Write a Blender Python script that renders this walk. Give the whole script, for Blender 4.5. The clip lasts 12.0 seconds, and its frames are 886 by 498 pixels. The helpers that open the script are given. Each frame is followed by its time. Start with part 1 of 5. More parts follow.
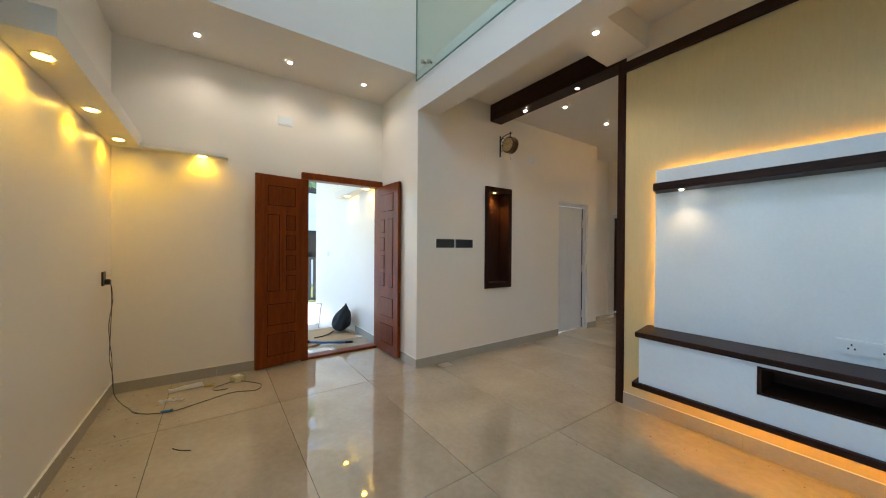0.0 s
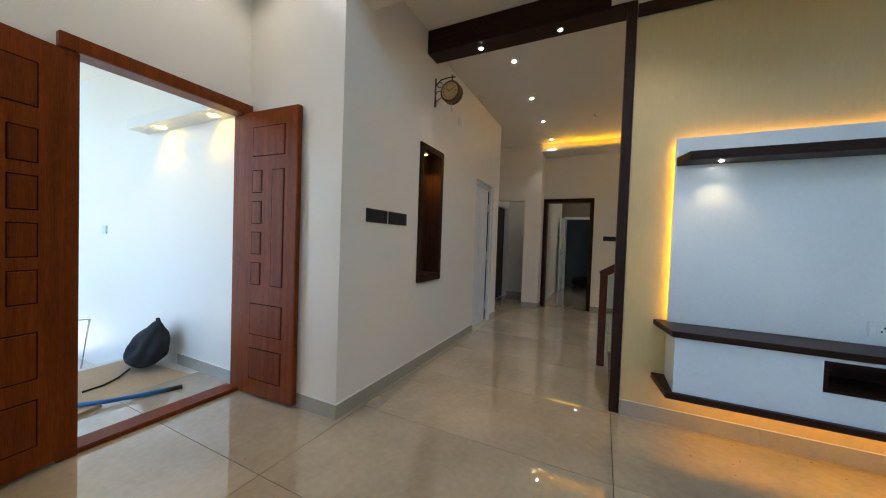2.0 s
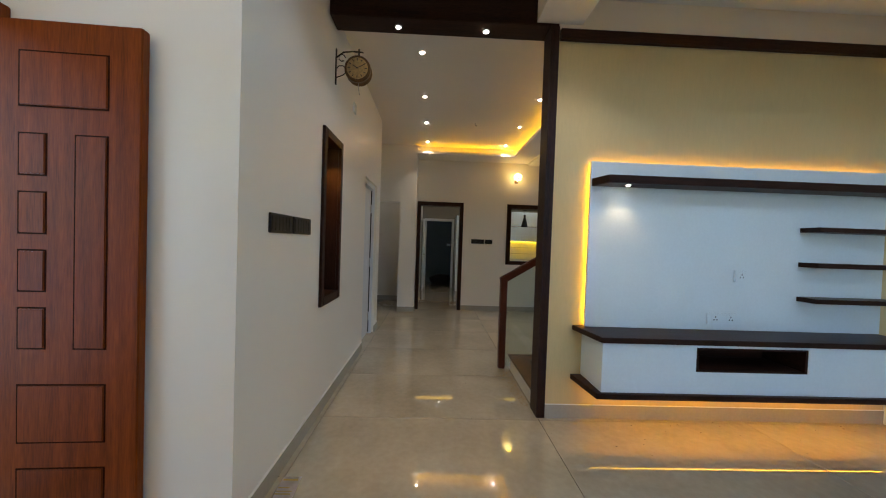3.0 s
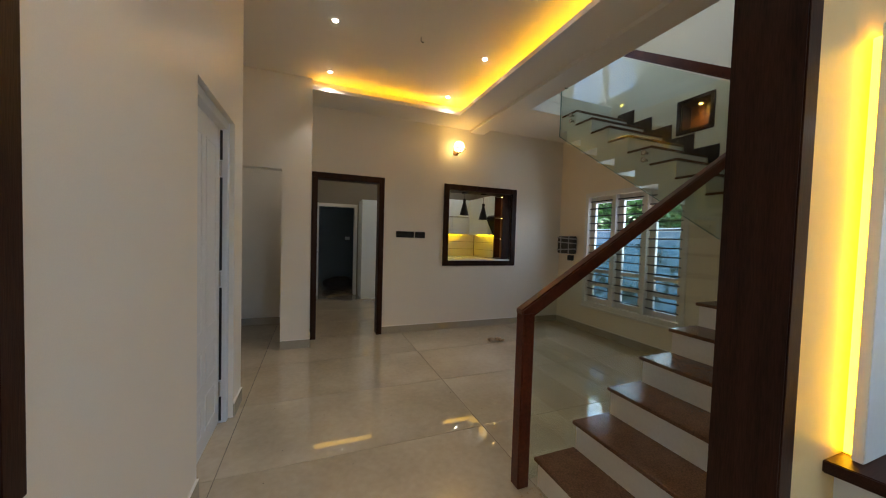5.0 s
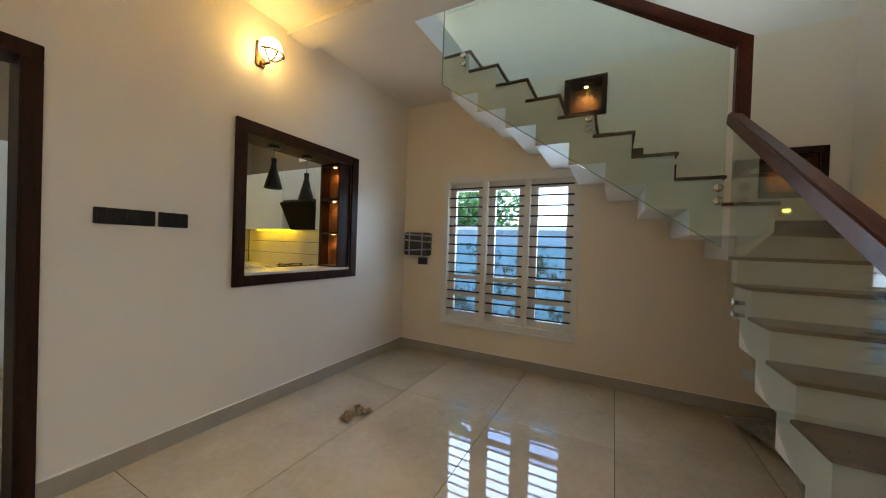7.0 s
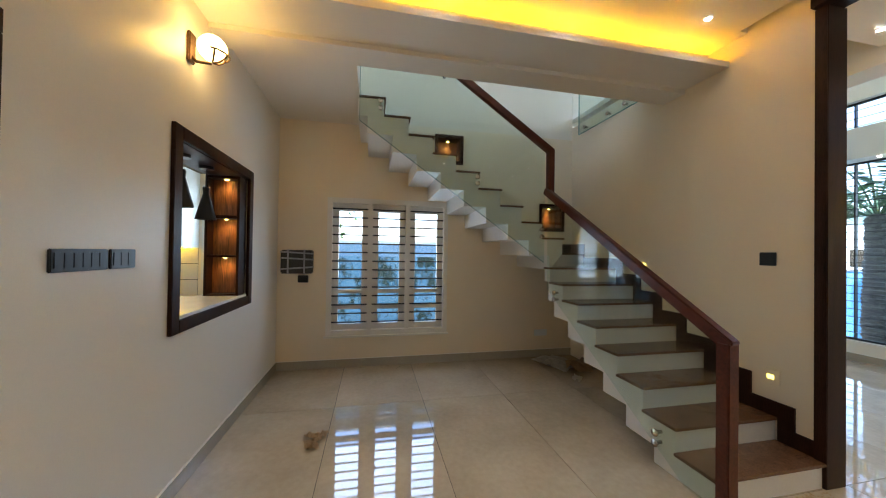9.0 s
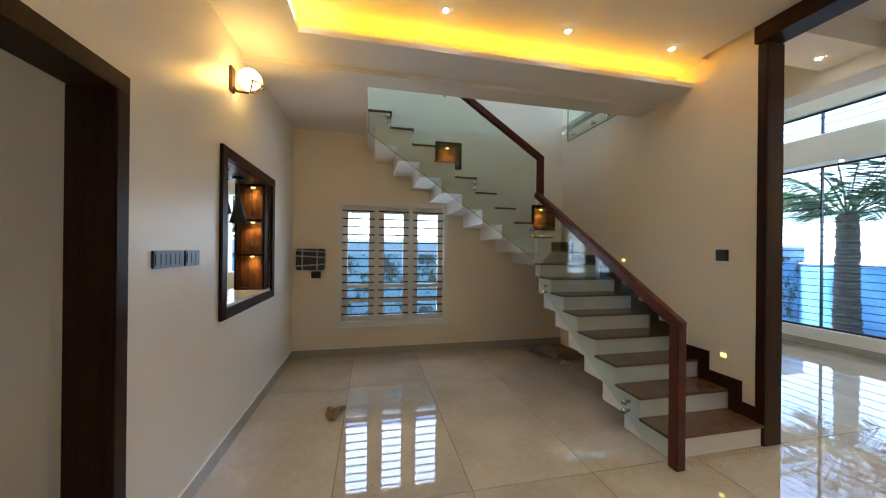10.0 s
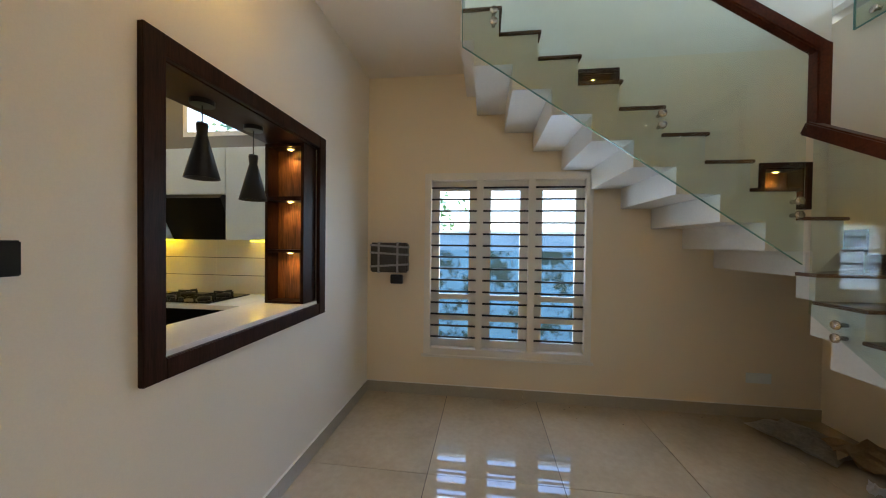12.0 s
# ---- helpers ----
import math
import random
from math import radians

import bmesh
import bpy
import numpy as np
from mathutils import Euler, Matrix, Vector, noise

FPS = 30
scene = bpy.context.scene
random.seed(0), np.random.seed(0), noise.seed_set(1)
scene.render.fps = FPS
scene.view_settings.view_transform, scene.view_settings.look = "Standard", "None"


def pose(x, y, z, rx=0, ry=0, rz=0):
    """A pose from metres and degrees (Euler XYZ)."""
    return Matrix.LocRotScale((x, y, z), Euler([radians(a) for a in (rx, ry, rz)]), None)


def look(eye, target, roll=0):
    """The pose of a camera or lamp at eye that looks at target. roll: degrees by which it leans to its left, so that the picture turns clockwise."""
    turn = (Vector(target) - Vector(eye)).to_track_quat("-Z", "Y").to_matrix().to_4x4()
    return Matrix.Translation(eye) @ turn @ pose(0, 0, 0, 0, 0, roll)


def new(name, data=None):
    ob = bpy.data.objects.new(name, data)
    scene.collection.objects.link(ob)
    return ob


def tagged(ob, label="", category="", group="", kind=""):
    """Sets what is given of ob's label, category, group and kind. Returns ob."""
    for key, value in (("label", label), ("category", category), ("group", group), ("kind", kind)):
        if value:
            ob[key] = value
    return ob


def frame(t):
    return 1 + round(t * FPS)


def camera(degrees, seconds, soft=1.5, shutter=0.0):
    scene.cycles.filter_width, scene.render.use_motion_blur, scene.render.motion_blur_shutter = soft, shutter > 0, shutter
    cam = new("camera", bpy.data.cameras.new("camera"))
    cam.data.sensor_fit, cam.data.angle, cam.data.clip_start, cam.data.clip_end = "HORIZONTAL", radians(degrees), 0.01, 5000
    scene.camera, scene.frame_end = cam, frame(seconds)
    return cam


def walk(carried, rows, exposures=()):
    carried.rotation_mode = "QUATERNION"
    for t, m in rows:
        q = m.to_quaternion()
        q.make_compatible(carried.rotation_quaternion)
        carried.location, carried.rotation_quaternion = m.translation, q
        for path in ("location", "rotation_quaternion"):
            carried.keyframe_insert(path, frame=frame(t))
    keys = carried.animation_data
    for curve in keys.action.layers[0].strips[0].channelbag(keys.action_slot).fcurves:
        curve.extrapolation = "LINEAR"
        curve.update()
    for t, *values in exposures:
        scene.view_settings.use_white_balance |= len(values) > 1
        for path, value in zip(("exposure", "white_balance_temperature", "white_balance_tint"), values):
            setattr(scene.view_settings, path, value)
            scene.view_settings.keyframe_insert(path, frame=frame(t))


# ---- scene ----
cam = camera(106.8, 12.0, soft=1.1)
PATH = [
    (0, (0.314, 0.28, 1.364), (-1.33, 1.419, 1.355), 0.4),
    (0.5, (-0.076, 0.341, 1.281), (-1.685, 1.528, 1.231), 0.8),
    (1, (-0.498, 0.376, 1.243), (-1.997, 1.698, 1.179), 1.3),
    (1.5, (-0.925, 0.38, 1.236), (-2.234, 1.891, 1.177), 2.0),
    (2, (-1.31, 0.465, 1.242), (-2.184, 2.263, 1.191), 2.0),
    (2.5, (-1.726, 0.519, 1.301), (-2.115, 2.481, 1.257), 2.0),
    (2.7, (-1.877, 0.573, 1.332), (-2.069, 2.563, 1.289), 2.0),
    (4.5, (-2.429, 2.22, 1.357), (-1.795, 4.115, 1.285), 1.6),
    (5, (-2.366, 2.776, 1.354), (-1.637, 4.637, 1.284), 1.7),
    (5.5, (-2.249, 3.323, 1.333), (-1.358, 5.113, 1.272), 1.5),
    (6, (-2.167, 3.869, 1.295), (-1.0, 5.493, 1.252), 1.7),
    (6.5, (-2.056, 4.364, 1.299), (-0.561, 5.691, 1.262), 1.9),
    (7, (-1.982, 4.886, 1.286), (-0.207, 5.808, 1.264), 2.0),
    (7.5, (-1.968, 5.353, 1.267), (-0.024, 5.822, 1.261), 1.8),
    (9.3, (-2.907, 6.21, 1.467), (-0.961, 5.75, 1.485), 0.6),
    (9.5, (-3.009, 6.232, 1.48), (-1.064, 5.768, 1.496), 0.5),
    (10, (-3.092, 6.264, 1.444), (-1.139, 5.835, 1.445), 0.6),
    (10.5, (-2.909, 6.158, 1.406), (-0.94, 5.805, 1.395), 0.6),
    (11, (-2.583, 6.143, 1.343), (-0.595, 5.931, 1.32), 0.7),
    (11.5, (-2.086, 6.179, 1.368), (-0.086, 6.18, 1.34), 0.7),
    (12, (-1.556, 6.136, 1.427), (0.428, 6.388, 1.396), 0.7),
]
walk(cam, [(t, look(eye, target, roll)) for t, eye, target, roll in PATH], [(0, 2.44, 6700, 12), (1.0, 2.32, 6600, 12), (2.5, 2.26, 6100, 10), (3.5, 2.3, 6400, 10), (5.0, 2.46, 6600, 12), (6.0, 2.66, 6450, 12), (7.5, 3.05, 6250, 11), (9.5, 3.0, 6150, 12), (12, 3.06, 6150, 11)])

# ---- world, sun and exposure ----
world = bpy.data.worlds.new("sky")
scene.world = world
world.use_nodes = True
sky = world.node_tree.nodes.new("ShaderNodeTexSky")
sky.sky_type, sky.sun_disc = "NISHITA", False
SUN_EL, SUN_ROT = radians(58), radians(3)
sky.sun_elevation, sky.sun_rotation = SUN_EL, SUN_ROT
background = world.node_tree.nodes["Background"]
background.inputs[1].default_value = 0.15
world.node_tree.links.new(sky.outputs[0], background.inputs[0])
sun = new("sun", bpy.data.lights.new("sun", "SUN"))
sun.data.energy, sun.data.angle, sun.data.color = 3.5, radians(3), (1.0, 0.95, 0.86)
sun_way = Vector((math.sin(SUN_ROT) * math.cos(SUN_EL), math.cos(SUN_ROT) * math.cos(SUN_EL), math.sin(SUN_EL)))
sun.rotation_mode = "QUATERNION"
sun.rotation_quaternion = (-sun_way).to_track_quat("-Z", "Y")


# ---- materials ----
def material(name, colour, rough=0.5, metal=0.0, vary=0.06, scale=3.0, fine=60.0, bump=0.0, stretch=(1, 1, 1), dark=None, spec=0.5, coat=0.0, mix=0.5, detail=5.0, rv=0.06):
    """A surface with colour drift at two scales, a little uneven gloss and fine relief."""
    m = bpy.data.materials.new(name)
    m.use_nodes = True
    n, l = m.node_tree.nodes, m.node_tree.links
    b = n["Principled BSDF"]
    b.inputs["Metallic"].default_value = metal
    b.inputs["Specular IOR Level"].default_value = spec
    b.inputs["Coat Weight"].default_value = coat
    b.inputs["Coat Roughness"].default_value = 0.08
    co = n.new("ShaderNodeTexCoord")
    mp = n.new("ShaderNodeMapping")
    mp.inputs["Scale"].default_value = stretch
    l.new(co.outputs["Object"], mp.inputs["Vector"])
    big = n.new("ShaderNodeTexNoise")
    big.inputs["Scale"].default_value, big.inputs["Detail"].default_value = scale, detail
    small = n.new("ShaderNodeTexNoise")
    small.inputs["Scale"].default_value, small.inputs["Detail"].default_value = fine, 3
    for t in (big, small):
        l.new(mp.outputs[0], t.inputs["Vector"])
    avg = n.new("ShaderNodeMix")
    avg.inputs[0].default_value = mix
    l.new(big.outputs["Fac"], avg.inputs[2])
    l.new(small.outputs["Fac"], avg.inputs[3])
    ramp = n.new("ShaderNodeValToRGB")
    c = Vector(colour)
    lo = Vector(dark) if dark else c * (1 - vary * 2)
    hi = c * (1 + vary)
    ramp.color_ramp.elements[0].position, ramp.color_ramp.elements[1].position = 0.32, 0.68
    ramp.color_ramp.elements[0].color = (*lo, 1)
    ramp.color_ramp.elements[1].color = (*[min(v, 0.95) for v in hi], 1)
    l.new(avg.outputs[0], ramp.inputs[0])
    l.new(ramp.outputs[0], b.inputs["Base Color"])
    rr = n.new("ShaderNodeMapRange")
    rr.inputs["To Min"].default_value, rr.inputs["To Max"].default_value = max(rough - rv, 0.015), min(rough + rv, 1)
    l.new(big.outputs["Fac"], rr.inputs["Value"])
    l.new(rr.outputs[0], b.inputs["Roughness"])
    if bump:
        bp = n.new("ShaderNodeBump")
        bp.inputs["Strength"].default_value, bp.inputs["Distance"].default_value = bump, 0.004
        l.new(small.outputs["Fac"], bp.inputs["Height"])
        l.new(bp.outputs[0], b.inputs["Normal"])
    return m


def tile_material(name, colour, dark, rough):
    """Polished stone-look tile: cloudy veins, each tile shifted by its own random value."""
    m = material(name, colour, rough, vary=0.1, dark=dark, scale=1.5, fine=26.0, spec=0.95, mix=0.25, detail=10, rv=0.015)
    n, l = m.node_tree.nodes, m.node_tree.links
    info = n.new("ShaderNodeObjectInfo")
    mul = n.new("ShaderNodeVectorMath")
    mul.operation = "SCALE"
    mul.inputs[0].default_value = (37, 53, 19)
    l.new(info.outputs["Random"], mul.inputs["Scale"])
    mp = next(k for k in n if k.type == "MAPPING")
    l.new(mul.outputs[0], mp.inputs["Location"])
    n["Principled BSDF"].inputs["Coat Weight"].default_value = 0.55
    n["Principled BSDF"].inputs["Coat Roughness"].default_value = 0.012
    return m


def glow(name, colour, strength):
    m = bpy.data.materials.new(name)
    m.use_nodes = True
    b = m.node_tree.nodes["Principled BSDF"]
    b.inputs["Base Color"].default_value = (0.8, 0.8, 0.8, 1)
    b.inputs["Emission Color"].default_value = (*colour, 1)
    b.inputs["Emission Strength"].default_value = strength
    return m


def glass(name, tint, ior=1.5, haze=0.0):
    """A thin pane: clear with a tint, and a mirror gloss that grows at a grazing view."""
    m = bpy.data.materials.new(name)
    m.use_nodes = True
    n, l = m.node_tree.nodes, m.node_tree.links
    n.remove(n["Principled BSDF"])
    lw = n.new("ShaderNodeLayerWeight")
    pw = n.new("ShaderNodeMath")
    pw.operation = "POWER"
    pw.inputs[1].default_value = 4.0
    l.new(lw.outputs["Facing"], pw.inputs[0])
    fr = n.new("ShaderNodeMapRange")
    fr.inputs["To Min"].default_value, fr.inputs["To Max"].default_value = 0.035, 0.9
    l.new(pw.outputs[0], fr.inputs["Value"])
    tr = n.new("ShaderNodeBsdfTransparent")
    tr.inputs[0].default_value = (*tint, 1)
    gl = n.new("ShaderNodeBsdfGlossy")
    gl.inputs["Roughness"].default_value = haze
    mix = n.new("ShaderNodeMixShader")
    l.new(fr.outputs[0], mix.inputs[0])
    l.new(tr.outputs[0], mix.inputs[1])
    l.new(gl.outputs[0], mix.inputs[2])
    l.new(mix.outputs[0], n["Material Output"].inputs[0])
    return m


PAINT = material("wall_paint", (0.825, 0.778, 0.685), 0.34, vary=0.02, scale=1.2, fine=220, bump=0.06)
CREAM = material("cream_paint", (0.83, 0.735, 0.57), 0.45, vary=0.02, scale=1.2, fine=220, bump=0.06)
CEILING = material("ceiling_paint", (0.80, 0.762, 0.69), 0.6, vary=0.02, scale=1.5, fine=180, bump=0.04)
# the utility room's darkness is put into this wall colour
UTILWALL = material("slate_dim", (0.085, 0.115, 0.135), 0.6, vary=0.06, scale=1.5, fine=200, bump=0.05)
# grey base colour that holds the unlit look of the kitchen walls
DIMGREY = material("dim_grey", (0.20, 0.19, 0.17), 0.6, vary=0.05, scale=1.5, fine=200, bump=0.05)
PAPER = material("gold_wallpaper", (0.66, 0.505, 0.245), 0.42, vary=0.035, scale=14, fine=120, bump=0.35, stretch=(6, 6, 0.8), mix=0.55)
TILE = tile_material("marble_tile", (0.505, 0.432, 0.32), (0.372, 0.315, 0.226), 0.022)
GROUT = material("grout", (0.06, 0.055, 0.05), 0.9)
SKIRT = material("skirting_tile", (0.40, 0.362, 0.29), 0.25, vary=0.04, scale=5, fine=50)
DARKWOOD = material("dark_wood_laminate", (0.036, 0.0140, 0.0085), 0.40, spec=0.15, vary=0.35, scale=3, fine=30, stretch=(9, 9, 0.6), bump=0.08)
DARKWOOD_H = material("dark_wood_laminate_level", (0.036, 0.0140, 0.0085), 0.40, spec=0.15, vary=0.35, scale=3, fine=30, stretch=(0.6, 9, 9), bump=0.08)
TEAK = material("teak_door", (0.19, 0.038, 0.004), 0.36, vary=0.24, scale=3, fine=28, stretch=(9, 9, 0.5), bump=0.05, spec=0.16, coat=0.0)
teak_nodes, teak_links = TEAK.node_tree.nodes, TEAK.node_tree.links
teak_info, teak_range, teak_hue = (teak_nodes.new(k) for k in ("ShaderNodeObjectInfo", "ShaderNodeMapRange", "ShaderNodeHueSaturation"))
teak_range.inputs["To Min"].default_value, teak_range.inputs["To Max"].default_value = 0.88, 1.12
teak_links.new(teak_info.outputs["Random"], teak_range.inputs["Value"])
teak_links.new(teak_range.outputs[0], teak_hue.inputs["Value"])
teak_ramp = next(k for k in teak_nodes if k.type == "VALTORGB")
teak_links.new(teak_ramp.outputs[0], teak_hue.inputs["Color"])
teak_links.new(teak_hue.outputs[0], teak_nodes["Principled BSDF"].inputs["Base Color"])
# dark tone that carries the shade of the door's panel grooves
GROOVESHADE = material("teak_groove_shade", (0.036, 0.009, 0.003), 0.7, vary=0.2, spec=0.05)
RAILWOOD = material("handrail_wood", (0.105, 0.025, 0.012), 0.38, vary=0.25, scale=4, fine=30, stretch=(2, 2, 2), coat=0.08, spec=0.3)
GRANITE = material("brown_granite", (0.155, 0.080, 0.046), 0.22, vary=0.25, scale=12, fine=140, mix=0.7)
STEPWHITE = material("step_white", (0.74, 0.725, 0.68), 0.35, vary=0.03)
WHITE = material("white_laminate", (0.79, 0.86, 0.87), 0.18, vary=0.02)
DOORWHITE = material("white_door", (0.70, 0.72, 0.73), 0.4, vary=0.03)
FRAMEWHITE = material("white_frame_paint", (0.80, 0.775, 0.71), 0.4, vary=0.03, fine=90, bump=0.05)
BLACK = material("black_plastic", (0.012, 0.012, 0.013), 0.3, vary=0.1)
HOODGLASS = material("dark_hood_glass", (0.006, 0.006, 0.007), 0.35, vary=0.1, spec=0.07)
BLACKGLOSS = material("black_glass", (0.008, 0.008, 0.009), 0.06, vary=0.1)
IRON = material("black_iron", (0.014, 0.015, 0.018), 0.45, vary=0.15, fine=120, bump=0.08)
STEEL = material("steel", (0.62, 0.58, 0.52), 0.2, metal=1.0)
STONEWHITE = material("white_counter", (0.80, 0.79, 0.76), 0.15, vary=0.03)
BACKSPLASH = material("cream_tile", (0.74, 0.71, 0.62), 0.12, vary=0.03)
NICHEWOOD = material("niche_wood", (0.20, 0.080, 0.026), 0.4, vary=0.45, scale=3, fine=24, stretch=(9, 9, 0.5), bump=0.05)
CARD = material("cardboard", (0.50, 0.36, 0.21), 0.85, vary=0.1, fine=90, bump=0.1)
PAPERWHITE = material("paper", (0.82, 0.80, 0.76), 0.8, vary=0.08)
YELLOWPAPER = material("yellow_paper", (0.62, 0.42, 0.08), 0.8, vary=0.1)
FABRIC = material("black_fabric", (0.012, 0.012, 0.014), 0.85, vary=0.3, fine=200, bump=0.3)
BLUEMETAL = material("blue_paint", (0.03, 0.16, 0.42), 0.35, vary=0.15)
DIALFACE = material("clock_dial", (0.60, 0.40, 0.17), 0.5, vary=0.2, scale=9)
BRASS = material("aged_bronze", (0.16, 0.09, 0.045), 0.4, metal=0.8, vary=0.3)
PINKPAPER = material("pale_leaflet", (0.66, 0.58, 0.56), 0.8, vary=0.08)
WRAP = material("grey_wrapped_box", (0.05, 0.047, 0.05), 0.4, vary=0.4, scale=9)
TAPE = material("clear_tape", (0.42, 0.42, 0.46), 0.35, vary=0.2)
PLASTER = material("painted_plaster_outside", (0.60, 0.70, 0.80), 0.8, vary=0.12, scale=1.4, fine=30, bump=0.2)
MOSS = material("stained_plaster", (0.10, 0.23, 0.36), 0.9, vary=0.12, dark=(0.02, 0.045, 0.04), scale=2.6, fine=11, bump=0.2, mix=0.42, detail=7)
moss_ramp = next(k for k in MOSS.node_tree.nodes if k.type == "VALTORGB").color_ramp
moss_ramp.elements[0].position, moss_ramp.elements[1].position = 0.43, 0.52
CONCRETE = material("weathered_concrete", (0.17, 0.17, 0.16), 0.85, vary=0.08, scale=2.2, fine=40, bump=0.2)
BLUEPLASTER = material("blue_grey_plaster", (0.19, 0.33, 0.50), 0.85, vary=0.1, scale=1.6, fine=24, bump=0.2)
BLUEWALL = material("sky_blue_wall_paint", (0.11, 0.34, 0.66), 0.85, vary=0.1, scale=1.2, fine=20, bump=0.2)
PLASTIC = material("crumpled_plastic", (0.50, 0.47, 0.43), 0.3, vary=0.2, scale=14)
GRASS = material("grass", (0.07, 0.12, 0.03), 0.9, vary=0.5, scale=4, fine=60, bump=0.6)
LEAF = material("leaf", (0.10, 0.24, 0.05), 0.5, vary=0.4, scale=2, fine=30)
PALM = material("palm_leaf", (0.09, 0.19, 0.09), 0.45, vary=0.4)
BARK = material("palm_bark", (0.12, 0.115, 0.095), 0.9, vary=0.4, scale=8, fine=50, bump=0.6)
SAND = material("porch_stone", (0.68, 0.64, 0.57), 0.5, vary=0.08, scale=4)
LEDWARM = glow("warm_led", (1.0, 0.49, 0.01), 3.5)
LEDPLINTH = glow("warm_plinth_light", (1.0, 0.45, 0.003), 5.2)
LEDCOVE = glow("warm_cove_led", (1.0, 0.475, 0.003), 2.7)
LEDBAND = glow("kitchen_cove_led", (1.0, 0.58, 0.06), 0.36)
LEDKITCHEN = glow("kitchen_led", (1.0, 0.58, 0.0), 2.2)
LAMPWHITE = glow("white_downlight", (1.0, 0.93, 0.85), 20)
LAMPWARM = glow("warm_downlight", (1.0, 0.64, 0.10), 8)
GLOBE = glow("warm_globe", (1.0, 0.66, 0.2), 2.2)
FOOT = glow("foot_light", (1.0, 0.82, 0.12), 0.55)
PANE = glass("window_pane", (0.92, 0.96, 1.0))
GREENGLASS = glass("toughened_glass", (0.90, 0.955, 0.93))
EDGEGLASS = material("glass_edge", (0.16, 0.30, 0.26), 0.15, vary=0.05)


# ---- mesh helpers ----
def box(bm, x0, y0, z0, x1, y1, z1, m=None):
    vs = [bm.verts.new(Vector(p) if m is None else m @ Vector(p)) for p in
          ((x0, y0, z0), (x1, y0, z0), (x1, y1, z0), (x0, y1, z0), (x0, y0, z1), (x1, y0, z1), (x1, y1, z1), (x0, y1, z1))]
    for f in ((3, 2, 1, 0), (4, 5, 6, 7), (0, 1, 5, 4), (1, 2, 6, 5), (2, 3, 7, 6), (3, 0, 4, 7)):
        bm.faces.new([vs[i] for i in f])
    return vs


def prism(bm, outline, axis, a, b):
    """An outline of (u, v) drawn out along an axis from a to b: axis x takes (y, z), y takes (x, z), z takes (x, y)."""
    def at(u, v, w):
        return {"x": (w, u, v), "y": (u, w, v), "z": (u, v, w)}[axis]
    one = [bm.verts.new(at(u, v, a)) for u, v in outline]
    two = [bm.verts.new(at(u, v, b)) for u, v in outline]
    bm.faces.new(one)
    bm.faces.new(two[::-1])
    for i in range(len(outline)):
        j = (i + 1) % len(outline)
        bm.faces.new((one[j], one[i], two[i], two[j]))
    bmesh.ops.recalc_face_normals(bm, faces=bm.faces)


def lathe(bm, profile, m, sides=20):
    """A profile of (radius, height) turned about the z axis, then placed by m."""
    rings = []
    for r, h in profile:
        rings.append([bm.verts.new(m @ Vector((r * math.cos(2 * math.pi * k / sides), r * math.sin(2 * math.pi * k / sides), h))) for k in range(sides)])
    for a, b in zip(rings, rings[1:]):
        for k in range(sides):
            j = (k + 1) % sides
            bm.faces.new((a[k], a[j], b[j], b[k]))
    bm.faces.new(rings[0][::-1])
    bm.faces.new(rings[-1])


def tube(bm, points, radius, sides=8):
    points = [Vector(p) for p in points]
    rings = []
    for i, p in enumerate(points):
        d = (points[min(i + 1, len(points) - 1)] - points[max(i - 1, 0)]).normalized()
        q = d.to_track_quat("Z", "Y").to_matrix()
        rings.append([bm.verts.new(p + q @ Vector((radius * math.cos(2 * math.pi * k / sides), radius * math.sin(2 * math.pi * k / sides), 0))) for k in range(sides)])
    for a, b in zip(rings, rings[1:]):
        for k in range(sides):
            j = (k + 1) % sides
            bm.faces.new((a[k], a[j], b[j], b[k]))
    bm.faces.new(rings[0][::-1])
    bm.faces.new(rings[-1])


def finish(name, bm, mat, bevel=0.0, smooth=False):
    if bevel:
        bmesh.ops.bevel(bm, geom=list(bm.edges), offset=bevel, segments=2, affect="EDGES", clamp_overlap=True)
    me = bpy.data.meshes.new(name)
    bmesh.ops.recalc_face_normals(bm, faces=bm.faces)
    bm.to_mesh(me)
    bm.free()
    me.materials.append(mat)
    if smooth:
        me.shade_smooth()
    return me


def solid(name, bm, mat, label="", category="", group="", kind="", bevel=0.0, smooth=False):
    return tagged(new(name, finish(name, bm, mat, bevel, smooth)), label, category, group, kind)


def part(name, bm, mat, parent, label="", bevel=0.0, smooth=False):
    ob = new(name, finish(name, bm, mat, bevel, smooth))
    ob.parent = parent
    ob.matrix_parent_inverse = pose(*parent.location).inverted() if parent.type == "EMPTY" and not parent.parent else Matrix()
    return tagged(ob, label)


def base(name, at, label, category, group="", kind=""):
    ob = new(name)
    ob.location = at
    ob.empty_display_size = 0.1
    return tagged(ob, label, category, group, kind)


def boxes(*rows):
    bm = bmesh.new()
    for r in rows:
        box(bm, *r)
    return bm


def wall_x(name, y0, y1, a, b, z0, z1, holes, mat, label):
    """A wall that runs along x from a to b, with holes (x0, x1, z0, z1)."""
    return wall(name, lambda u0, v0, u1, v1: (u0, y0, v0, u1, y1, v1), a, b, z0, z1, holes, mat, label)


def wall_y(name, x0, x1, a, b, z0, z1, holes, mat, label):
    return wall(name, lambda u0, v0, u1, v1: (x0, u0, v0, x1, u1, v1), a, b, z0, z1, holes, mat, label)


